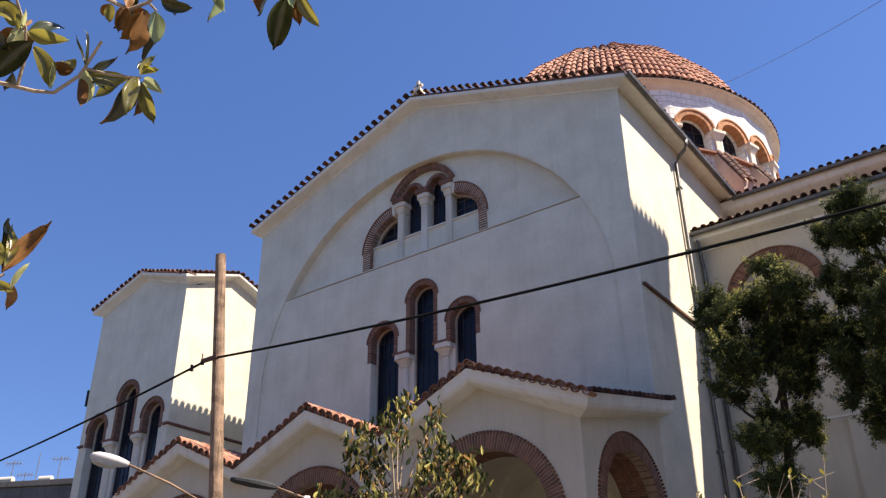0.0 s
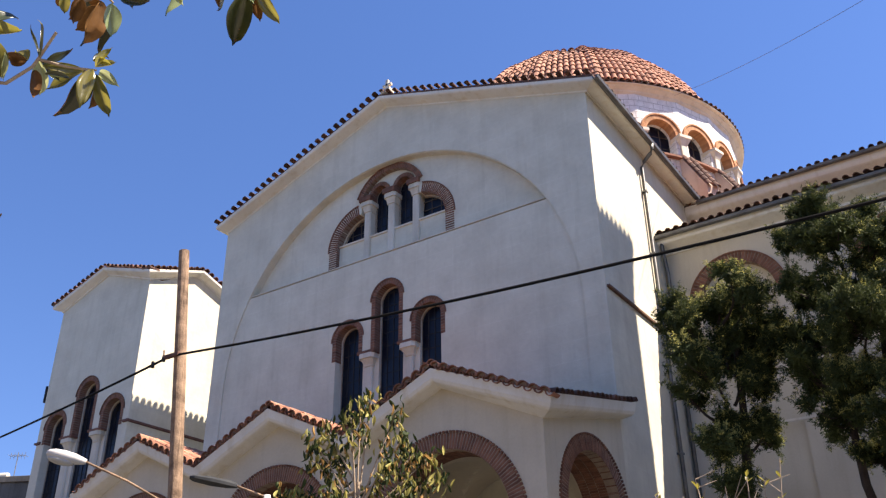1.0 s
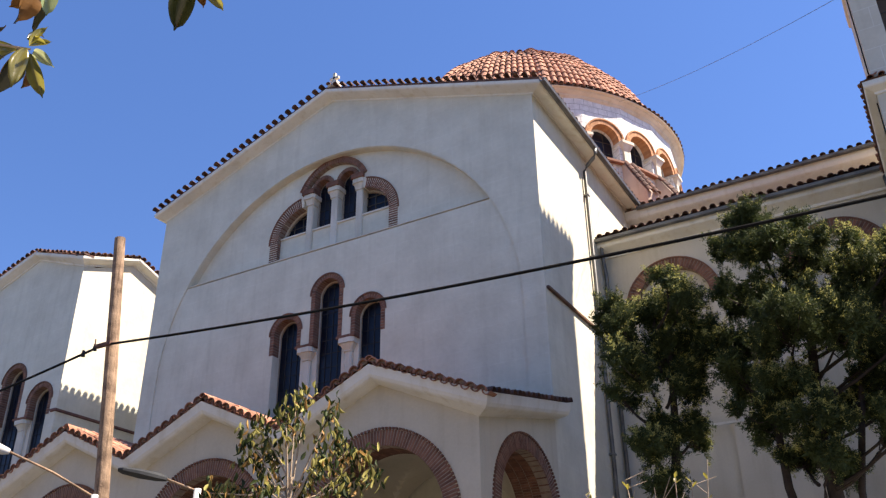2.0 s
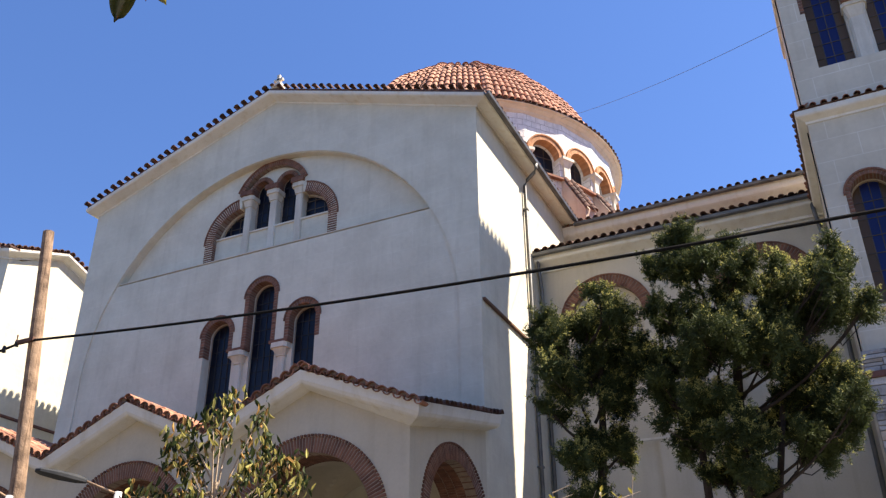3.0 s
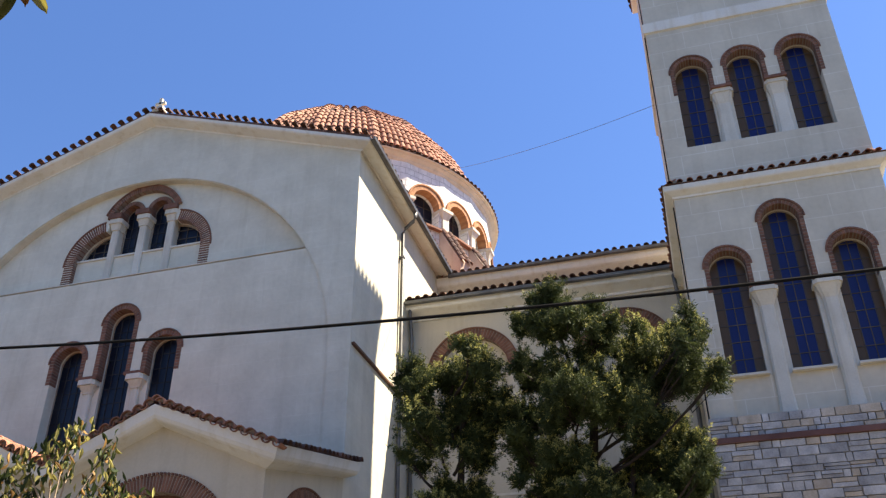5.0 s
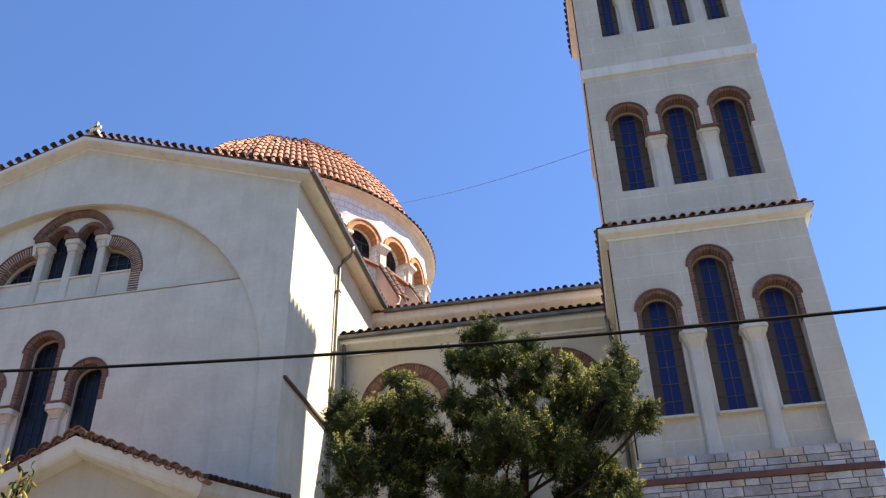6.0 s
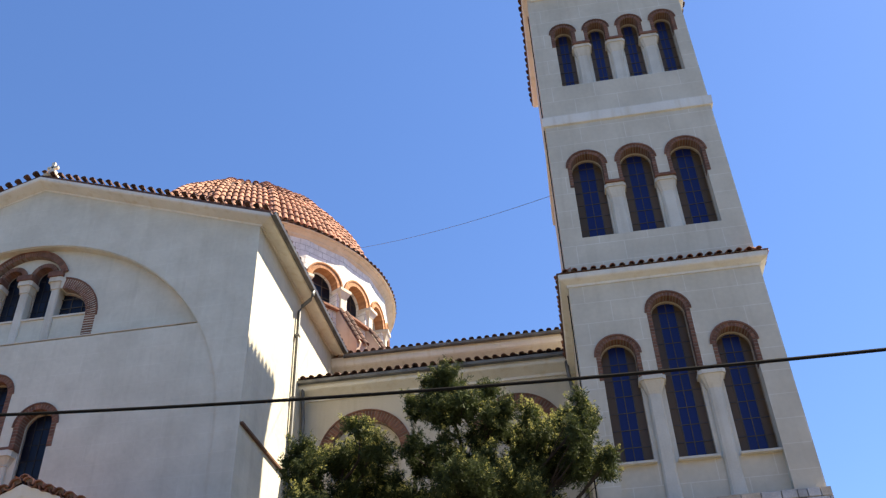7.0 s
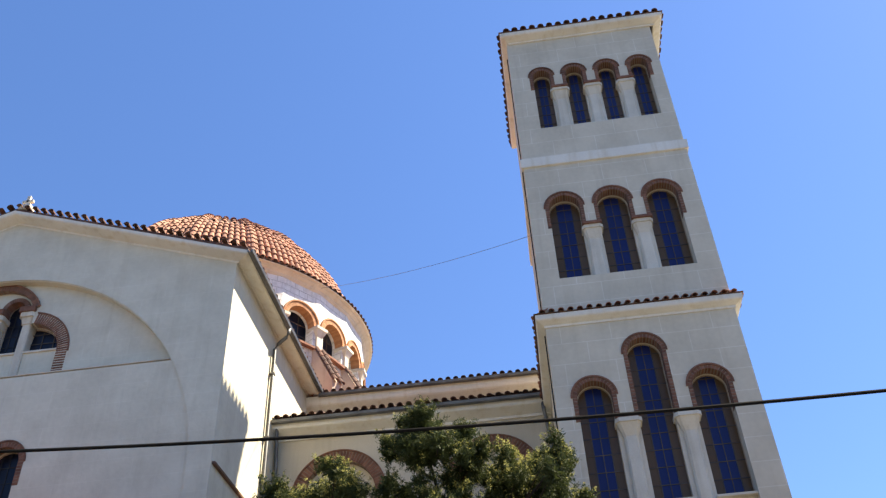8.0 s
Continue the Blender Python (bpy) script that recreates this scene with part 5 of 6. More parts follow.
# ================================================================ plants
def blades(count, rng, length, width):
    """A tuft of small scale-leaved sprays: thin tapering blades in a loose fan."""
    v, f = [], []
    for _ in range(count):
        d = Vector((rng.gauss(0, 1), rng.gauss(0, 1), rng.gauss(0.55, 0.8))).normalized()
        s = d.cross(Vector((rng.gauss(0, 1), rng.gauss(0, 1), rng.gauss(0, 1)))).normalized() * width * rng.uniform(0.6, 1.2)
        o = Vector((rng.gauss(0, 1), rng.gauss(0, 1), rng.gauss(0, 1))) * length * 0.35
        ln = length * rng.uniform(0.6, 1.3)
        k = len(v)
        v += [o - s * 0.4, o + s * 0.4, o + d * ln * 0.55 + s, o + d * ln, o + d * ln * 0.55 - s]
        f += [(k, k + 1, k + 2, k + 4), (k + 4, k + 2, k + 3)]
    return np.array([tuple(p) for p in v]), f


def conifer(label, base, boughs, seed, stems, shares):
    """A juniper: trunk and limbs, and boughs (x, z, half width, half height) that break into clumps of scale-leaved
    plumes; shares: how much of a bough has yellow tips, which mix new growth with painted sunlight.
    """
    rng = random.Random(seed)
    tree = thing("juniper_tree", label, "tree", base, "junipers by the church")
    b = Vector(base)
    bm = bmesh.new()
    for dx, dy, zt, r in stems:
        pts = [Vector((dx * i / 6 + 0.07 * math.sin(i * 1.7 + seed), dy * i / 6 + 0.06 * math.cos(i * 2.1), zt * i / 6)) for i in range(7)]
        tube(bm, pts, r, 10, 0.04)
    part("trunk", bm, bark, tree)
    tufts = [blades(6, rng, 0.050, 0.0066) for _ in range(16)]
    sprays = {"crown": ([], [], needle_green), "new_growth": ([], [], needle_tip)}
    size = {"crown": 0, "new_growth": 0}

    def tuft(name, at, heading, scale):
        v, f, mat = sprays[name]
        m = np.array(heading.to_track_quat("Z", "Y").to_matrix() @ Matrix.Rotation(rng.uniform(0, 6.3), 3, "Z"))
        tv, tf = rng.choice(tufts)
        v.append(tv @ (m.T * scale) + np.array(at))
        f += [tuple(w + size[name] for w in face) for face in tf]
        size[name] += len(tv)

    for n, (x, z, wide, high) in enumerate(boughs):
        y = b.y - 0.1 + 0.5 * math.sin(n * 2.4 + seed)
        c = Vector((x, y, z)) - b
        out = math.hypot(c.x, c.y)
        root = Vector((c.x * 0.12, c.y * 0.12, max(1.0, c.z - 0.25 - 0.45 * out)))
        mid = root.lerp(c, 0.5) + Vector((rng.uniform(-0.1, 0.1), rng.uniform(-0.1, 0.1), -0.09 * out))
        limb = tube(bmesh.new(), [root, root.lerp(mid, 0.55) + Vector((0, 0, -0.03)), mid, mid.lerp(c, 0.5) + Vector((0, 0, -0.03)), c], 0.028, 6, 0.010)
        tip_share = rng.choice(shares)
        for _ in range(max(2, round(50 * wide * high + 2.5))):
            while True:
                u, w = rng.uniform(-1, 1), rng.uniform(-1, 1)
                if u * u + w * w < 1:
                    break
            r = rng.uniform(0.14, 0.26) * min(1.0, 0.45 + 1.4 * min(wide, high))
            g = c + Vector((u * max(0.02, wide - r), rng.gauss(0, 0.26), w * max(0.02, high - r) - 0.04))
            tube(limb, [mid.lerp(c, rng.uniform(0.3, 0.95)), mid.lerp(g, 0.6) + Vector((0, 0, -0.04)), g], 0.012, 4, 0.004)
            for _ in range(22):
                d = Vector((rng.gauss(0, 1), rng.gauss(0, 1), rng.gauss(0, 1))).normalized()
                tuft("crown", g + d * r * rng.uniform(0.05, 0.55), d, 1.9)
            for _ in range(int(5 + 32 * r)):
                d = Vector((rng.gauss(0, 1), rng.gauss(0, 1), rng.gauss(0.1, 0.8))).normalized()
                e = g + d * r * rng.uniform(0.1, 0.75)
                hang = rng.random() < 0.22 and d.z < 0.2
                axis = (d * 0.6 + Vector((rng.gauss(0, 0.2), rng.gauss(0, 0.2), -0.9 if hang else rng.uniform(0.2, 1.0)))).normalized()
                reach = rng.uniform(0.07, 0.15) + r * rng.uniform(0.2, 0.6) + (0.08 if hang else 0.0)
                steps = 3 + int(reach / 0.05)
                # upward sides get more yellow tips: sunlight put into the colour
                lit = tip_share * (1.0 if d.z > 0.1 else 0.35)
                for q in range(steps):
                    k = q / (steps - 1)
                    at = e + axis * reach * k + Vector((rng.gauss(0, 1), rng.gauss(0, 1), rng.gauss(0, 1))) * 0.014
                    for _ in range(5 if k < 0.6 else 3):
                        side = (Vector((rng.gauss(0, 1), rng.gauss(0, 1), rng.gauss(0, 1))).normalized() + axis * 0.9).normalized()
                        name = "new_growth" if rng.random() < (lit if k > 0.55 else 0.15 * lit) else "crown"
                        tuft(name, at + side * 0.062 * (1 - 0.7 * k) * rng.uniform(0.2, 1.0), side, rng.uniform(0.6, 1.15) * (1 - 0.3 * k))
        part("limb", limb, bark, tree)
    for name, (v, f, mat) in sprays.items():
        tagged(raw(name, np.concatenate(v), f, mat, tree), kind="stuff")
    return tree


conifer("dense green juniper tree with ragged yellow-tipped sprays", (-3.42, 12.5, 0), [
    (-2.95, 7.24, 0.26, 0.22), (-3.48, 7.12, 0.60, 0.42), (-2.88, 6.95, 0.40, 0.36), (-3.88, 6.72, 0.42, 0.50), (-3.31, 6.47, 0.64, 0.60), (-3.66, 5.97, 0.40, 0.42),
    (-3.11, 5.84, 0.38, 0.40), (-3.45, 5.24, 0.36, 0.42), (-3.48, 4.80, 0.34, 0.30), (-3.10, 5.20, 0.26, 0.36), (-3.95, 5.65, 0.12, 0.08), (-3.40, 4.35, 0.34, 0.32), (-2.7, 6.5, 0.35, 0.45),
], 11, ((0.1, 0.1, 6.3, 0.13),), (0.2, 0.4, 0.6, 0.8))
upper_boughs = [
    (-1.75, 7.90, 0.58, 0.22), (-2.27, 7.80, 0.22, 0.12), (-1.09, 7.92, 0.22, 0.20), (-1.62, 7.50, 0.58, 0.40), (-2.25, 7.06, 0.40, 0.42), (-0.96, 7.28, 0.42, 0.34),
    (-1.37, 6.73, 0.68, 0.47), (0.12, 7.45, 0.46, 0.22), (0.35, 7.10, 0.26, 0.34), (-0.23, 7.03, 0.56, 0.40), (-0.52, 6.53, 0.60, 0.44), (0.57, 6.38, 0.26, 0.16),
    (-2.32, 6.33, 0.45, 0.45), (0.18, 6.54, 0.22, 0.36), (-0.45, 7.15, 0.40, 0.30), (0.08, 6.75, 0.42, 0.40),
]
lower_boughs = [
    (-1.34, 6.07, 0.75, 0.42), (-0.29, 6.04, 0.54, 0.42), (-2.32, 5.68, 0.40, 0.33), (-1.63, 5.43, 0.55, 0.42), (-0.81, 5.33, 0.60, 0.45), (0.12, 5.06, 0.28, 0.28),
    (-0.14, 5.09, 0.24, 0.48), (-2.05, 5.09, 0.38, 0.26), (-1.29, 4.85, 0.62, 0.35), (-1.75, 4.58, 0.48, 0.20), (-1.25, 4.35, 0.45, 0.25), (-0.45, 4.70, 0.40, 0.34),
    (0.08, 5.60, 0.40, 0.34), (-0.75, 6.00, 0.48, 0.46), (-0.30, 5.60, 0.50, 0.45),
]
conifer("large dark green juniper tree with ragged sprays and gaps", (-1.5, 12.5, 0), upper_boughs + lower_boughs, 23, ((0.3, 0.0, 7.2, 0.17), (-0.5, 0.1, 6.2, 0.09), (0.8, 0.15, 6.0, 0.06)), (0.06, 0.16, 0.35, 0.75))


def leaf_blade(length, width, fold, curl, n=7, bend=0.0):
    """A pointed leaf along +y: folded on its midrib, curling and bending toward a drawn-out tip."""
    v, f = [], []
    for i in range(n + 1):
        t = i / n
        w = width / 2 * (max(0.05, math.sin(math.pi * t ** 1.1) ** 0.8) if 0 < t < 1 else 0.03)
        y, z = length * t, curl * length * (t * t - 0.3 * t)
        x = bend * length * math.sin(math.pi * t)
        wav = 0.07 * width * math.sin(t * 10)
        v += [(x - w, y, z + fold * w + wav), (x - w * 0.5, y, z + fold * w * 0.4), (x, y, z - 0.02 * width), (x + w * 0.5, y, z + fold * w * 0.4), (x + w, y, z + fold * w - wav)]
    for i in range(n):
        for j in range(4):
            a = i * 5 + j
            f.append((a, a + 1, a + 6, a + 5))
    return v, f


def sapling():
    rng = random.Random(31)
    tree = thing("magnolia_sapling", "young magnolia with drooping yellow-green leaves and pale stems", "tree", (-5.35, 6.44, 0))
    bm = bmesh.new()
    tube(bm, [(0.02, 0, 0), (0.0, 0.02, 1.8), (0.03, 0.01, 3.52)], 0.035, 8, 0.018)
    part("trunk", bm, twig_pale, tree)
    made = {"olive": ([], [], [0], sapling_leaf), "deep": ([], [], [0], sapling_deep), "brown": ([], [], [0], sapling_brown)}
    right = Vector((0.80, 0.60, 0))
    deep = Vector((-0.6, 0.8, 0))
    twigs = ((0.0, 0.75, 0.0), (0.12, 0.85, 0.1), (-0.12, 0.6, -0.1), (0.42, 0.72, 0.05), (0.5, 0.42, -0.1), (0.62, 0.26, 0.1), (0.78, 0.22, 0.0), (-0.45, 0.5, 0.1), (-0.6, 0.36, -0.05), (-0.62, 0.18, 0.0), (-0.3, 0.25, 0.2), (0.3, 0.1, -0.2), (-0.85, -0.15, 0.1), (-1.05, -0.2, 0.0), (0.15, -0.1, 0.1), (0.55, -0.1, -0.1), (-0.35, -0.15, -0.1), (0.9, 0.02, 0.05))
    for u, h, w in twigs:
        tip = Vector((0.03, 0.01, 3.55)) + right * u * (0.86 if u > 0 else 0.7) + deep * w + Vector((0, 0, h * 0.93))
        root = Vector((0.02, 0.01, 3.08 + 0.42 * rng.random()))
        mid = root.lerp(tip, 0.55) + Vector((0, 0, -0.05)) - right * u * 0.08
        part("stem", tube(bmesh.new(), [root, mid, tip], 0.012, 5, 0.005), twig_pale, tree)
        for i in range(50):
            s = rng.choice((0.70, 0.86, 0.98, 1.0)) + rng.gauss(0, 0.03)
            at = mid.lerp(tip, (s - 0.45) / 0.55) + Vector((rng.gauss(0, 1), rng.gauss(0, 1), rng.gauss(0, 1))) * 0.05
            lv, lf = leaf_blade(rng.uniform(0.06, 0.125), rng.uniform(0.022, 0.040), rng.uniform(0.6, 1.8), rng.uniform(-0.5, 0.5), 5)
            d = Vector((rng.gauss(0, 0.45), rng.gauss(0, 0.45), rng.choice((-1.0, -0.9, -0.8, 1.0)))).normalized()
            m = np.array(d.to_track_quat("Y", "Z").to_matrix() @ Matrix.Rotation(rng.uniform(0, 6.3), 3, "Y"))
            v, f, k, mat = made[rng.choice(("olive", "olive", "deep", "deep", "deep", "deep", "brown"))]
            v.append(np.array(lv) @ m.T + np.array(at))
            f += [tuple(q + k[0] for q in face) for face in lf]
            k[0] += len(lv)
    for v, f, k, mat in made.values():
        tagged(raw("leaves", np.concatenate(v), f, mat, tree, smooth=True), kind="stuff")


sapling()


def twiggy_shrub():
    rng = random.Random(8)
    ob = thing("shrub", "sparse bare-twigged shrub with a few yellow leaves", "shrub", (-2.76, 9.7, 0))
    v, f, k = [], [], 0
    for i in range(11):
        u = rng.uniform(-1.3, 0.9)
        tip = Vector((u, rng.uniform(-0.2, 0.2), rng.uniform(3.4, 4.0)))
        pts = [Vector((u * 0.3, 0, 0)), Vector((u * 0.5, 0.02, 1.9)), Vector((u * 0.75, 0, 3.1)), tip]
        bm = bmesh.new()
        tube(bm, pts, 0.018, 5, 0.005)
        for j in range(3):
            a = pts[2].lerp(tip, rng.random())
            tube(bm, [a, a + Vector((rng.uniform(-0.25, 0.25), rng.uniform(-0.1, 0.1), rng.uniform(0.05, 0.3)))], 0.006, 4, 0.003)
        part("stem", bm, twig_pale, ob)
        for j in range(4):
            lv, lf = leaf_blade(0.1, 0.04, 0.5, 0.2, 4)
            at = pts[2].lerp(tip, rng.uniform(0.1, 1.0))
            d = Vector((rng.gauss(0, 0.8), rng.gauss(0, 0.8), 0.6)).normalized()
            v.append(np.array(lv) @ np.array(d.to_track_quat("Y", "Z").to_matrix()).T + np.array(at))
            f += [tuple(q + k for q in face) for face in lf]
            k += len(lv)
    tagged(raw("leaves", np.concatenate(v), f, leaf_yellow, ob), kind="stuff")


twiggy_shrub()


# ---- the magnolia beside the camera, whose twigs hang into the view
magnolia = thing("magnolia_tree", "magnolia tree with glossy leaves, some showing rusty brown undersides", "tree", (0, 0, 0))
part("trunk", tube(bmesh.new(), [(-3.0, -1.3, 0), (-2.95, -1.25, 1.2), (-2.9, -1.2, 2.8), (-2.9, -1.1, 4.2)], 0.13, 12, 0.08), bark, magnolia)


def branch(root, r, *pts):
    """A limb from the trunk that ends in the leafy twig."""
    part("limb", tube(bmesh.new(), [root, Vector(root).lerp(Vector(pts[0]), 0.5) + Vector((-0.1, 0, 0.08)), pts[0]], 0.03, 8, r), bark, magnolia)
    return part("branch", tube(bmesh.new(), pts, r * 0.65, 7, r * 0.42), twig_pale, magnolia)


def twig(parent, r, *pts):
    part("twig", tube(bmesh.new(), pts, r * 0.6, 7, r * 0.4), twig_pale, parent)


leaf_count = [0]


def magnolia_leaf(base, tip, width, mat, parent):
    """One leaf from its stalk to its hooked tip: glossy above, rusty felt below, folded on its midrib, with rolled edges."""
    leaf_count[0] += 1
    rng = random.Random(leaf_count[0] * 17)
    base, tip = Vector(base), Vector(tip)
    d = tip - base
    length, n = d.length, 14
    fold, curl, bend, hook = rng.uniform(0.6, 1.4), rng.uniform(-0.35, 0.35), rng.uniform(-0.1, 0.1), rng.choice((-0.5, 0.4, 0.7))
    roll = rng.uniform(-0.5, 0.7)
    top = []
    for i in range(n + 1):
        t = i / n
        w = width * 0.42 * max(0.04, math.sin(math.pi * min(1.0, t ** 0.9)) ** 0.72 if t < 0.86 else 0.40 * (1 - (t - 0.86) / 0.14) ** 1.3)
        z = curl * length * (t * t - 0.3 * t) + hook * length * max(0.0, t - 0.78) ** 2 * 4
        x = bend * length * math.sin(math.pi * t) + 0.25 * hook * length * max(0.0, t - 0.86)
        wave = 0.06 * width * math.sin(t * 9 + leaf_count[0])
        for u in (-1, -0.82, -0.45, 0, 0.45, 0.82, 1):
            edge = max(0.0, abs(u) - 0.6) ** 2 * roll * 3
            top.append(Vector((x + u * w * (1 - 0.12 * abs(roll) * (abs(u) > 0.9)), length * t, z + fold * w * abs(u) * 0.7 - edge * w - 0.05 * width * (u == 0) + wave * u)))
    k = len(top)
    quads = [(i * 7 + j, i * 7 + j + 1, i * 7 + j + 8, i * 7 + j + 7) for i in range(n) for j in range(6)]
    toward = (Vector((0, 0, 1.6)) - base).normalized()
    x = d.cross(toward).normalized()
    m = Matrix((x, d.normalized(), x.cross(d.normalized()))).transposed()
    # most leaves turn their blades to the sun
    m = max((m @ Matrix.Rotation(rng.uniform(-0.9, 0.9), 3, "Y") for _ in range(3)), key=lambda q: q.col[2].dot(SUN))
    verts = [base + m @ p for p in top]
    if mat not in (leaf_dark, leaf_brown):
        raw("leaf", verts, quads, mat, parent, smooth=True)
        return
    verts += [base + m @ (p - Vector((0, 0, 0.0007))) for p in top]
    leaf = raw("leaf", verts, quads + [tuple(q + k for q in reversed(face)) for face in quads], mat, parent, smooth=True)
    leaf.data.materials.append(leaf_dark if mat is leaf_brown else leaf_brown)
    for face in leaf.data.polygons[len(quads):]:
        face.material_index = 1


branch_a = branch((-2.92, -1.22, 2.55), 0.009, (-1.962, 0.685, 2.990), (-1.928, 0.750, 3.003), (-1.896, 0.821, 3.007), (-1.873, 0.860, 3.015), (-1.822, 0.889, 3.063), (-1.803, 0.891, 3.086), (-1.751, 0.892, 3.144))
twig(branch_a, 0.007, (-1.805, 0.894, 3.082), (-1.773, 0.953, 3.082), (-1.733, 1.010, 3.091))
twig(branch_a, 0.008, (-1.914, 0.786, 3.005), (-1.870, 0.768, 3.070), (-1.839, 0.737, 3.125), (-1.805, 0.663, 3.198))
branch_b = branch((-2.9, -1.2, 2.95), 0.010, (-1.654, 0.759, 3.240), (-1.661, 0.836, 3.195), (-1.642, 0.888, 3.187), (-1.604, 0.914, 3.210), (-1.548, 0.929, 3.255))
twig(branch_b, 0.006, (-1.604, 0.914, 3.210), (-1.601, 0.941, 3.198))
twig(branch_b, 0.006, (-1.548, 0.929, 3.255), (-1.515, 0.974, 3.261), (-1.476, 1.023, 3.266))
branch_c = branch((-2.9, -1.15, 3.45), 0.010, (-1.538, 1.055, 3.412), (-1.475, 1.176, 3.389), (-1.436, 1.225, 3.388), (-1.395, 1.249, 3.404))
branch_d = branch((-2.95, -1.25, 1.85), 0.008, (-2.055, 0.857, 2.497), (-2.018, 0.897, 2.539), (-2.004, 0.910, 2.556))
magnolia_leaf((-1.810, 0.733, 3.097), (-1.724, 0.810, 3.060), 0.048, leaf_yellow, branch_a)
magnolia_leaf((-1.823, 0.675, 3.159), (-1.857, 0.729, 3.128), 0.055, leaf_olive, branch_a)
magnolia_leaf((-1.860, 0.736, 3.139), (-1.882, 0.719, 3.053), 0.063, leaf_pale, branch_a)
magnolia_leaf((-1.822, 0.756, 3.084), (-1.931, 0.740, 3.020), 0.080, leaf_dark, branch_a)
magnolia_leaf((-1.848, 0.773, 3.096), (-1.860, 0.839, 3.009), 0.055, leaf_olive, branch_a)
magnolia_leaf((-1.844, 0.884, 3.093), (-1.909, 0.863, 3.127), 0.046, leaf_brown, branch_a)
magnolia_leaf((-1.825, 0.816, 3.062), (-1.854, 0.847, 3.006), 0.022, leaf_pale, branch_a)
magnolia_leaf((-1.850, 0.732, 3.127), (-1.779, 0.704, 3.127), 0.015, leaf_pale, branch_a)
magnolia_leaf((-1.835, 0.906, 3.104), (-1.887, 0.957, 3.041), 0.052, leaf_pale, branch_a)
magnolia_leaf((-1.809, 0.892, 3.049), (-1.819, 0.899, 2.963), 0.042, leaf_brown, branch_a)
magnolia_leaf((-1.818, 0.912, 3.081), (-1.792, 1.008, 3.119), 0.039, leaf_olive, branch_a)
magnolia_leaf((-1.783, 0.905, 3.033), (-1.735, 0.944, 3.032), 0.022, leaf_dark, branch_a)
magnolia_leaf((-1.797, 0.888, 3.081), (-1.783, 0.879, 3.200), 0.015, leaf_olive, branch_a)
magnolia_leaf((-1.768, 0.998, 3.101), (-1.851, 1.015, 2.984), 0.072, leaf_dark, branch_a)
magnolia_leaf((-1.715, 0.989, 3.073), (-1.730, 0.984, 2.955), 0.054, leaf_olive, branch_a)
magnolia_leaf((-1.738, 1.015, 3.083), (-1.775, 1.098, 3.012), 0.046, leaf_olive, branch_a)
magnolia_leaf((-1.753, 1.030, 3.110), (-1.711, 1.062, 3.068), 0.036, leaf_pale, branch_a)
magnolia_leaf((-1.716, 0.994, 3.083), (-1.699, 1.018, 3.152), 0.024, leaf_yellow, branch_a)
magnolia_leaf((-1.734, 0.994, 3.115), (-1.695, 1.030, 3.101), 0.022, leaf_yellow, branch_a)
magnolia_leaf((-1.933, 0.773, 3.055), (-2.009, 0.801, 3.043), 0.033, leaf_dark, branch_a)
magnolia_leaf((-1.842, 0.648, 3.135), (-1.835, 0.706, 3.119), 0.055, leaf_yellow, branch_a)
magnolia_leaf((-1.895, 0.692, 3.104), (-1.848, 0.723, 3.047), 0.049, leaf_dark, branch_a)
magnolia_leaf((-1.615, 0.868, 3.163), (-1.669, 0.877, 3.133), 0.050, leaf_brown, branch_b)
magnolia_leaf((-1.612, 0.916, 3.189), (-1.657, 0.923, 3.073), 0.073, leaf_brown, branch_b)
magnolia_leaf((-1.644, 0.924, 3.201), (-1.733, 0.929, 3.166), 0.049, leaf_brown, branch_b)
magnolia_leaf((-1.582, 0.926, 3.176), (-1.607, 0.956, 3.100), 0.050, leaf_green, branch_b)
magnolia_leaf((-1.632, 0.959, 3.156), (-1.719, 0.986, 3.141), 0.035, leaf_dark, branch_b)
magnolia_leaf((-1.682, 0.862, 3.208), (-1.707, 0.879, 3.173), 0.032, leaf_olive, branch_b)
magnolia_leaf((-1.567, 0.927, 3.203), (-1.484, 0.976, 3.163), 0.041, leaf_dark, branch_b)
magnolia_leaf((-1.567, 0.946, 3.241), (-1.597, 0.989, 3.216), 0.036, leaf_dark, branch_b)
magnolia_leaf((-1.638, 0.884, 3.253), (-1.655, 0.876, 3.180), 0.038, leaf_brown, branch_b)
magnolia_leaf((-1.464, 1.021, 3.254), (-1.546, 1.058, 3.216), 0.041, leaf_green, branch_b)
magnolia_leaf((-1.492, 1.023, 3.276), (-1.490, 1.060, 3.224), 0.029, leaf_pale, branch_b)
magnolia_leaf((-1.446, 1.174, 3.356), (-1.541, 1.205, 3.343), 0.064, leaf_brown, branch_c)
magnolia_leaf((-1.440, 1.226, 3.372), (-1.529, 1.276, 3.260), 0.080, leaf_dark, branch_c)
magnolia_leaf((-1.430, 1.258, 3.405), (-1.394, 1.315, 3.303), 0.048, leaf_olive, branch_c)
magnolia_leaf((-1.419, 1.200, 3.372), (-1.435, 1.254, 3.350), 0.040, leaf_green, branch_c)
magnolia_leaf((-1.484, 1.163, 3.391), (-1.501, 1.144, 3.330), 0.037, leaf_brown, branch_c)
magnolia_leaf((-2.032, 0.917, 2.571), (-1.975, 0.982, 2.715), 0.053, leaf_brown, branch_d)
magnolia_leaf((-1.988, 0.925, 2.515), (-1.930, 0.936, 2.575), 0.020, leaf_pale, branch_d)
magnolia_leaf((-2.007, 0.907, 2.576), (-2.014, 0.905, 2.703), 0.037, leaf_yellow, branch_d)
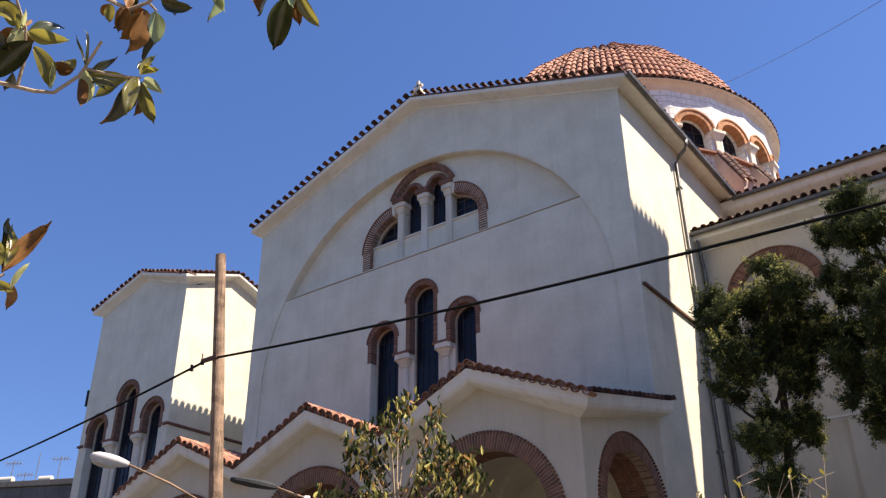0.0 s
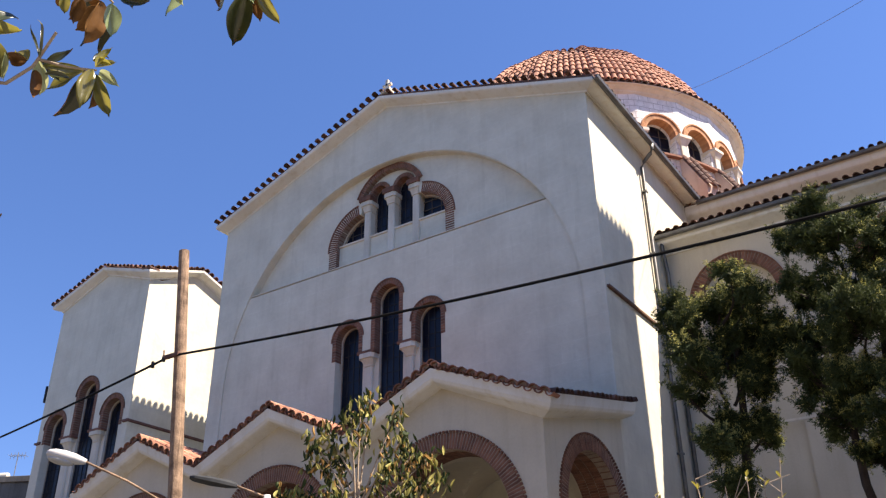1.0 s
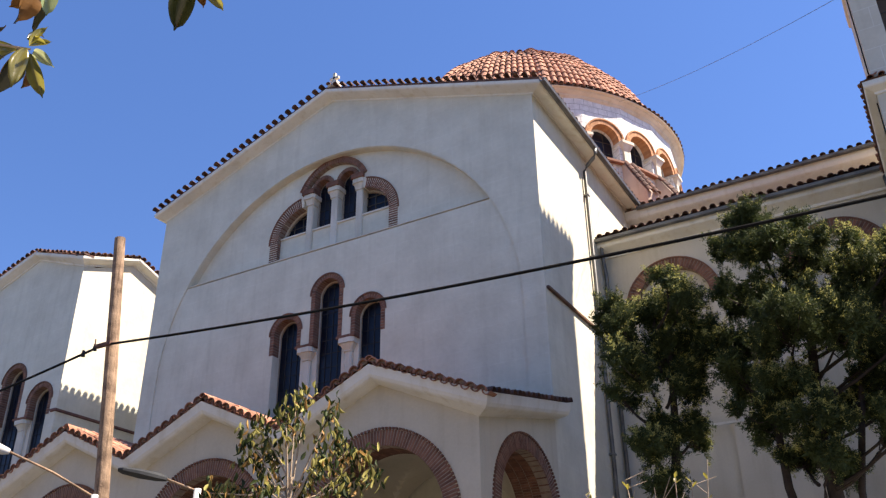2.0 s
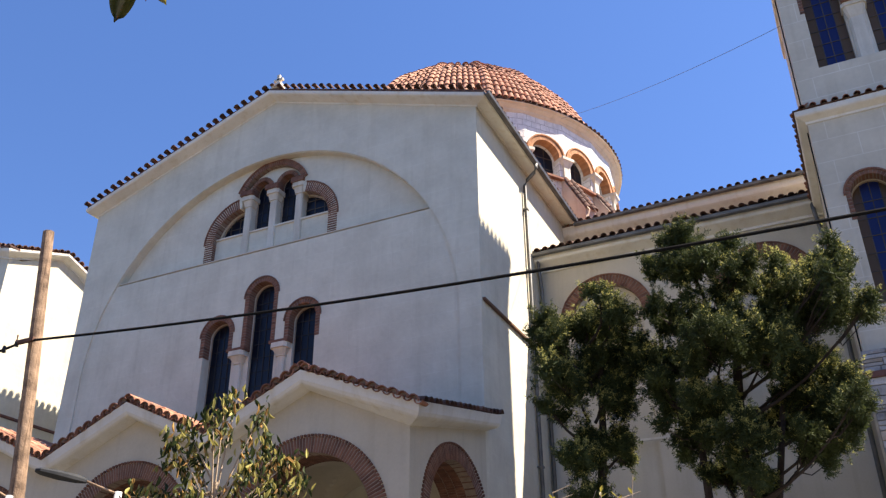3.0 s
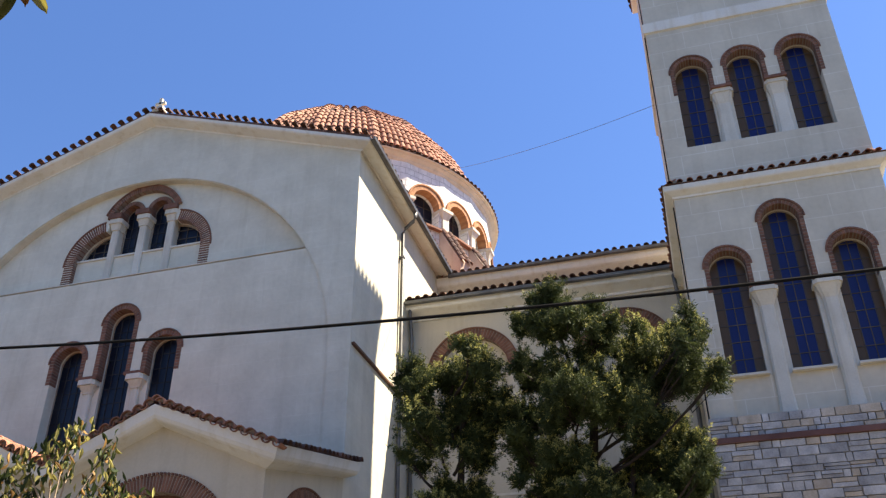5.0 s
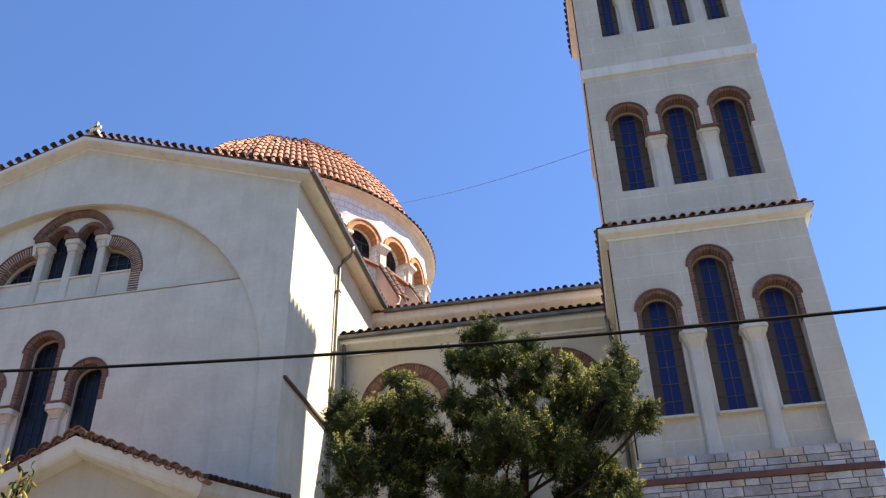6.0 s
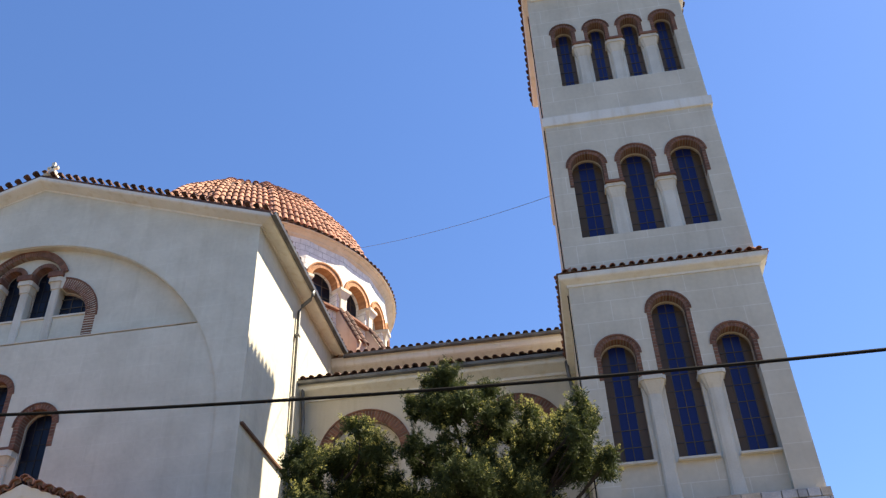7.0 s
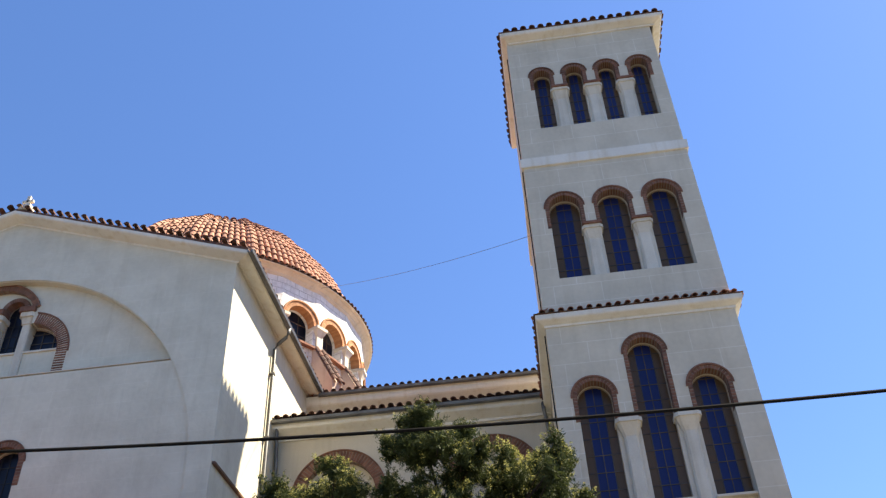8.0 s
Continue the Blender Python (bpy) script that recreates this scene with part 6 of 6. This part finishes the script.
magnolia_leaf((-2.043, 0.934, 2.553), (-2.054, 0.967, 2.494), 0.044, leaf_brown, branch_d)
magnolia_leaf((-2.005, 0.873, 2.549), (-1.922, 0.840, 2.600), 0.040, leaf_olive, branch_d)
magnolia_leaf((-2.039, 0.894, 2.537), (-2.038, 0.952, 2.535), 0.032, leaf_yellow, branch_d)
magnolia_leaf((-1.853, 0.752, 3.133), (-1.818, 0.821, 3.189), 0.044, leaf_dark, branch_a)
magnolia_leaf((-1.902, 0.752, 3.173), (-1.953, 0.792, 3.141), 0.057, leaf_dark, branch_a)
magnolia_leaf((-1.875, 0.778, 3.126), (-1.948, 0.716, 3.115), 0.074, leaf_brown, branch_a)
magnolia_leaf((-1.842, 0.883, 3.092), (-1.868, 0.859, 3.125), 0.041, leaf_olive, branch_a)
magnolia_leaf((-1.858, 0.736, 3.134), (-1.854, 0.756, 3.179), 0.013, leaf_brown, branch_a)
magnolia_leaf((-1.842, 0.910, 3.111), (-1.859, 0.984, 3.094), 0.048, leaf_dark, branch_a)
magnolia_leaf((-1.835, 0.921, 3.096), (-1.799, 0.974, 3.155), 0.036, leaf_dark, branch_a)
magnolia_leaf((-1.824, 0.902, 3.103), (-1.832, 0.853, 3.172), 0.013, leaf_dark, branch_a)
magnolia_leaf((-1.793, 1.012, 3.121), (-1.892, 0.970, 3.078), 0.065, leaf_olive, branch_a)
magnolia_leaf((-1.773, 1.035, 3.113), (-1.842, 1.074, 3.052), 0.042, leaf_brown, branch_a)
magnolia_leaf((-1.761, 1.019, 3.122), (-1.746, 1.064, 3.157), 0.022, leaf_olive, branch_a)
magnolia_leaf((-1.777, 1.018, 3.153), (-1.765, 1.051, 3.193), 0.021, leaf_dark, branch_a)
magnolia_leaf((-1.899, 0.668, 3.182), (-1.897, 0.721, 3.210), 0.050, leaf_dark, branch_a)
magnolia_leaf((-1.676, 0.900, 3.222), (-1.715, 0.938, 3.206), 0.047, leaf_dark, branch_b)
magnolia_leaf((-1.670, 0.949, 3.247), (-1.763, 0.921, 3.212), 0.068, leaf_brown, branch_b)
magnolia_leaf((-1.649, 0.965, 3.243), (-1.718, 0.979, 3.209), 0.047, leaf_olive, branch_b)
magnolia_leaf((-1.702, 0.871, 3.226), (-1.749, 0.876, 3.220), 0.029, leaf_brown, branch_b)
magnolia_leaf((-1.596, 0.944, 3.232), (-1.557, 0.988, 3.288), 0.037, leaf_dark, branch_b)
magnolia_leaf((-1.665, 0.899, 3.281), (-1.708, 0.935, 3.263), 0.036, leaf_dark, branch_b)
magnolia_leaf((-1.525, 1.046, 3.312), (-1.525, 1.103, 3.321), 0.026, leaf_dark, branch_b)
magnolia_leaf((-1.486, 1.206, 3.404), (-1.555, 1.186, 3.404), 0.058, leaf_olive, branch_c)
magnolia_leaf((-1.428, 1.256, 3.402), (-1.478, 1.320, 3.359), 0.043, leaf_brown, branch_c)
magnolia_leaf((-1.529, 1.199, 3.446), (-1.581, 1.190, 3.452), 0.035, leaf_olive, branch_c)
magnolia_leaf((-2.039, 0.920, 2.574), (-2.020, 0.890, 2.709), 0.049, leaf_dark, branch_d)
magnolia_leaf((-2.024, 0.916, 2.584), (-2.037, 0.874, 2.668), 0.034, leaf_dark, branch_d)
magnolia_leaf((-2.035, 0.886, 2.563), (-2.053, 0.855, 2.629), 0.036, leaf_dark, branch_d)
magnolia_leaf((-2.068, 0.907, 2.550), (-2.094, 0.952, 2.527), 0.029, leaf_brown, branch_d)
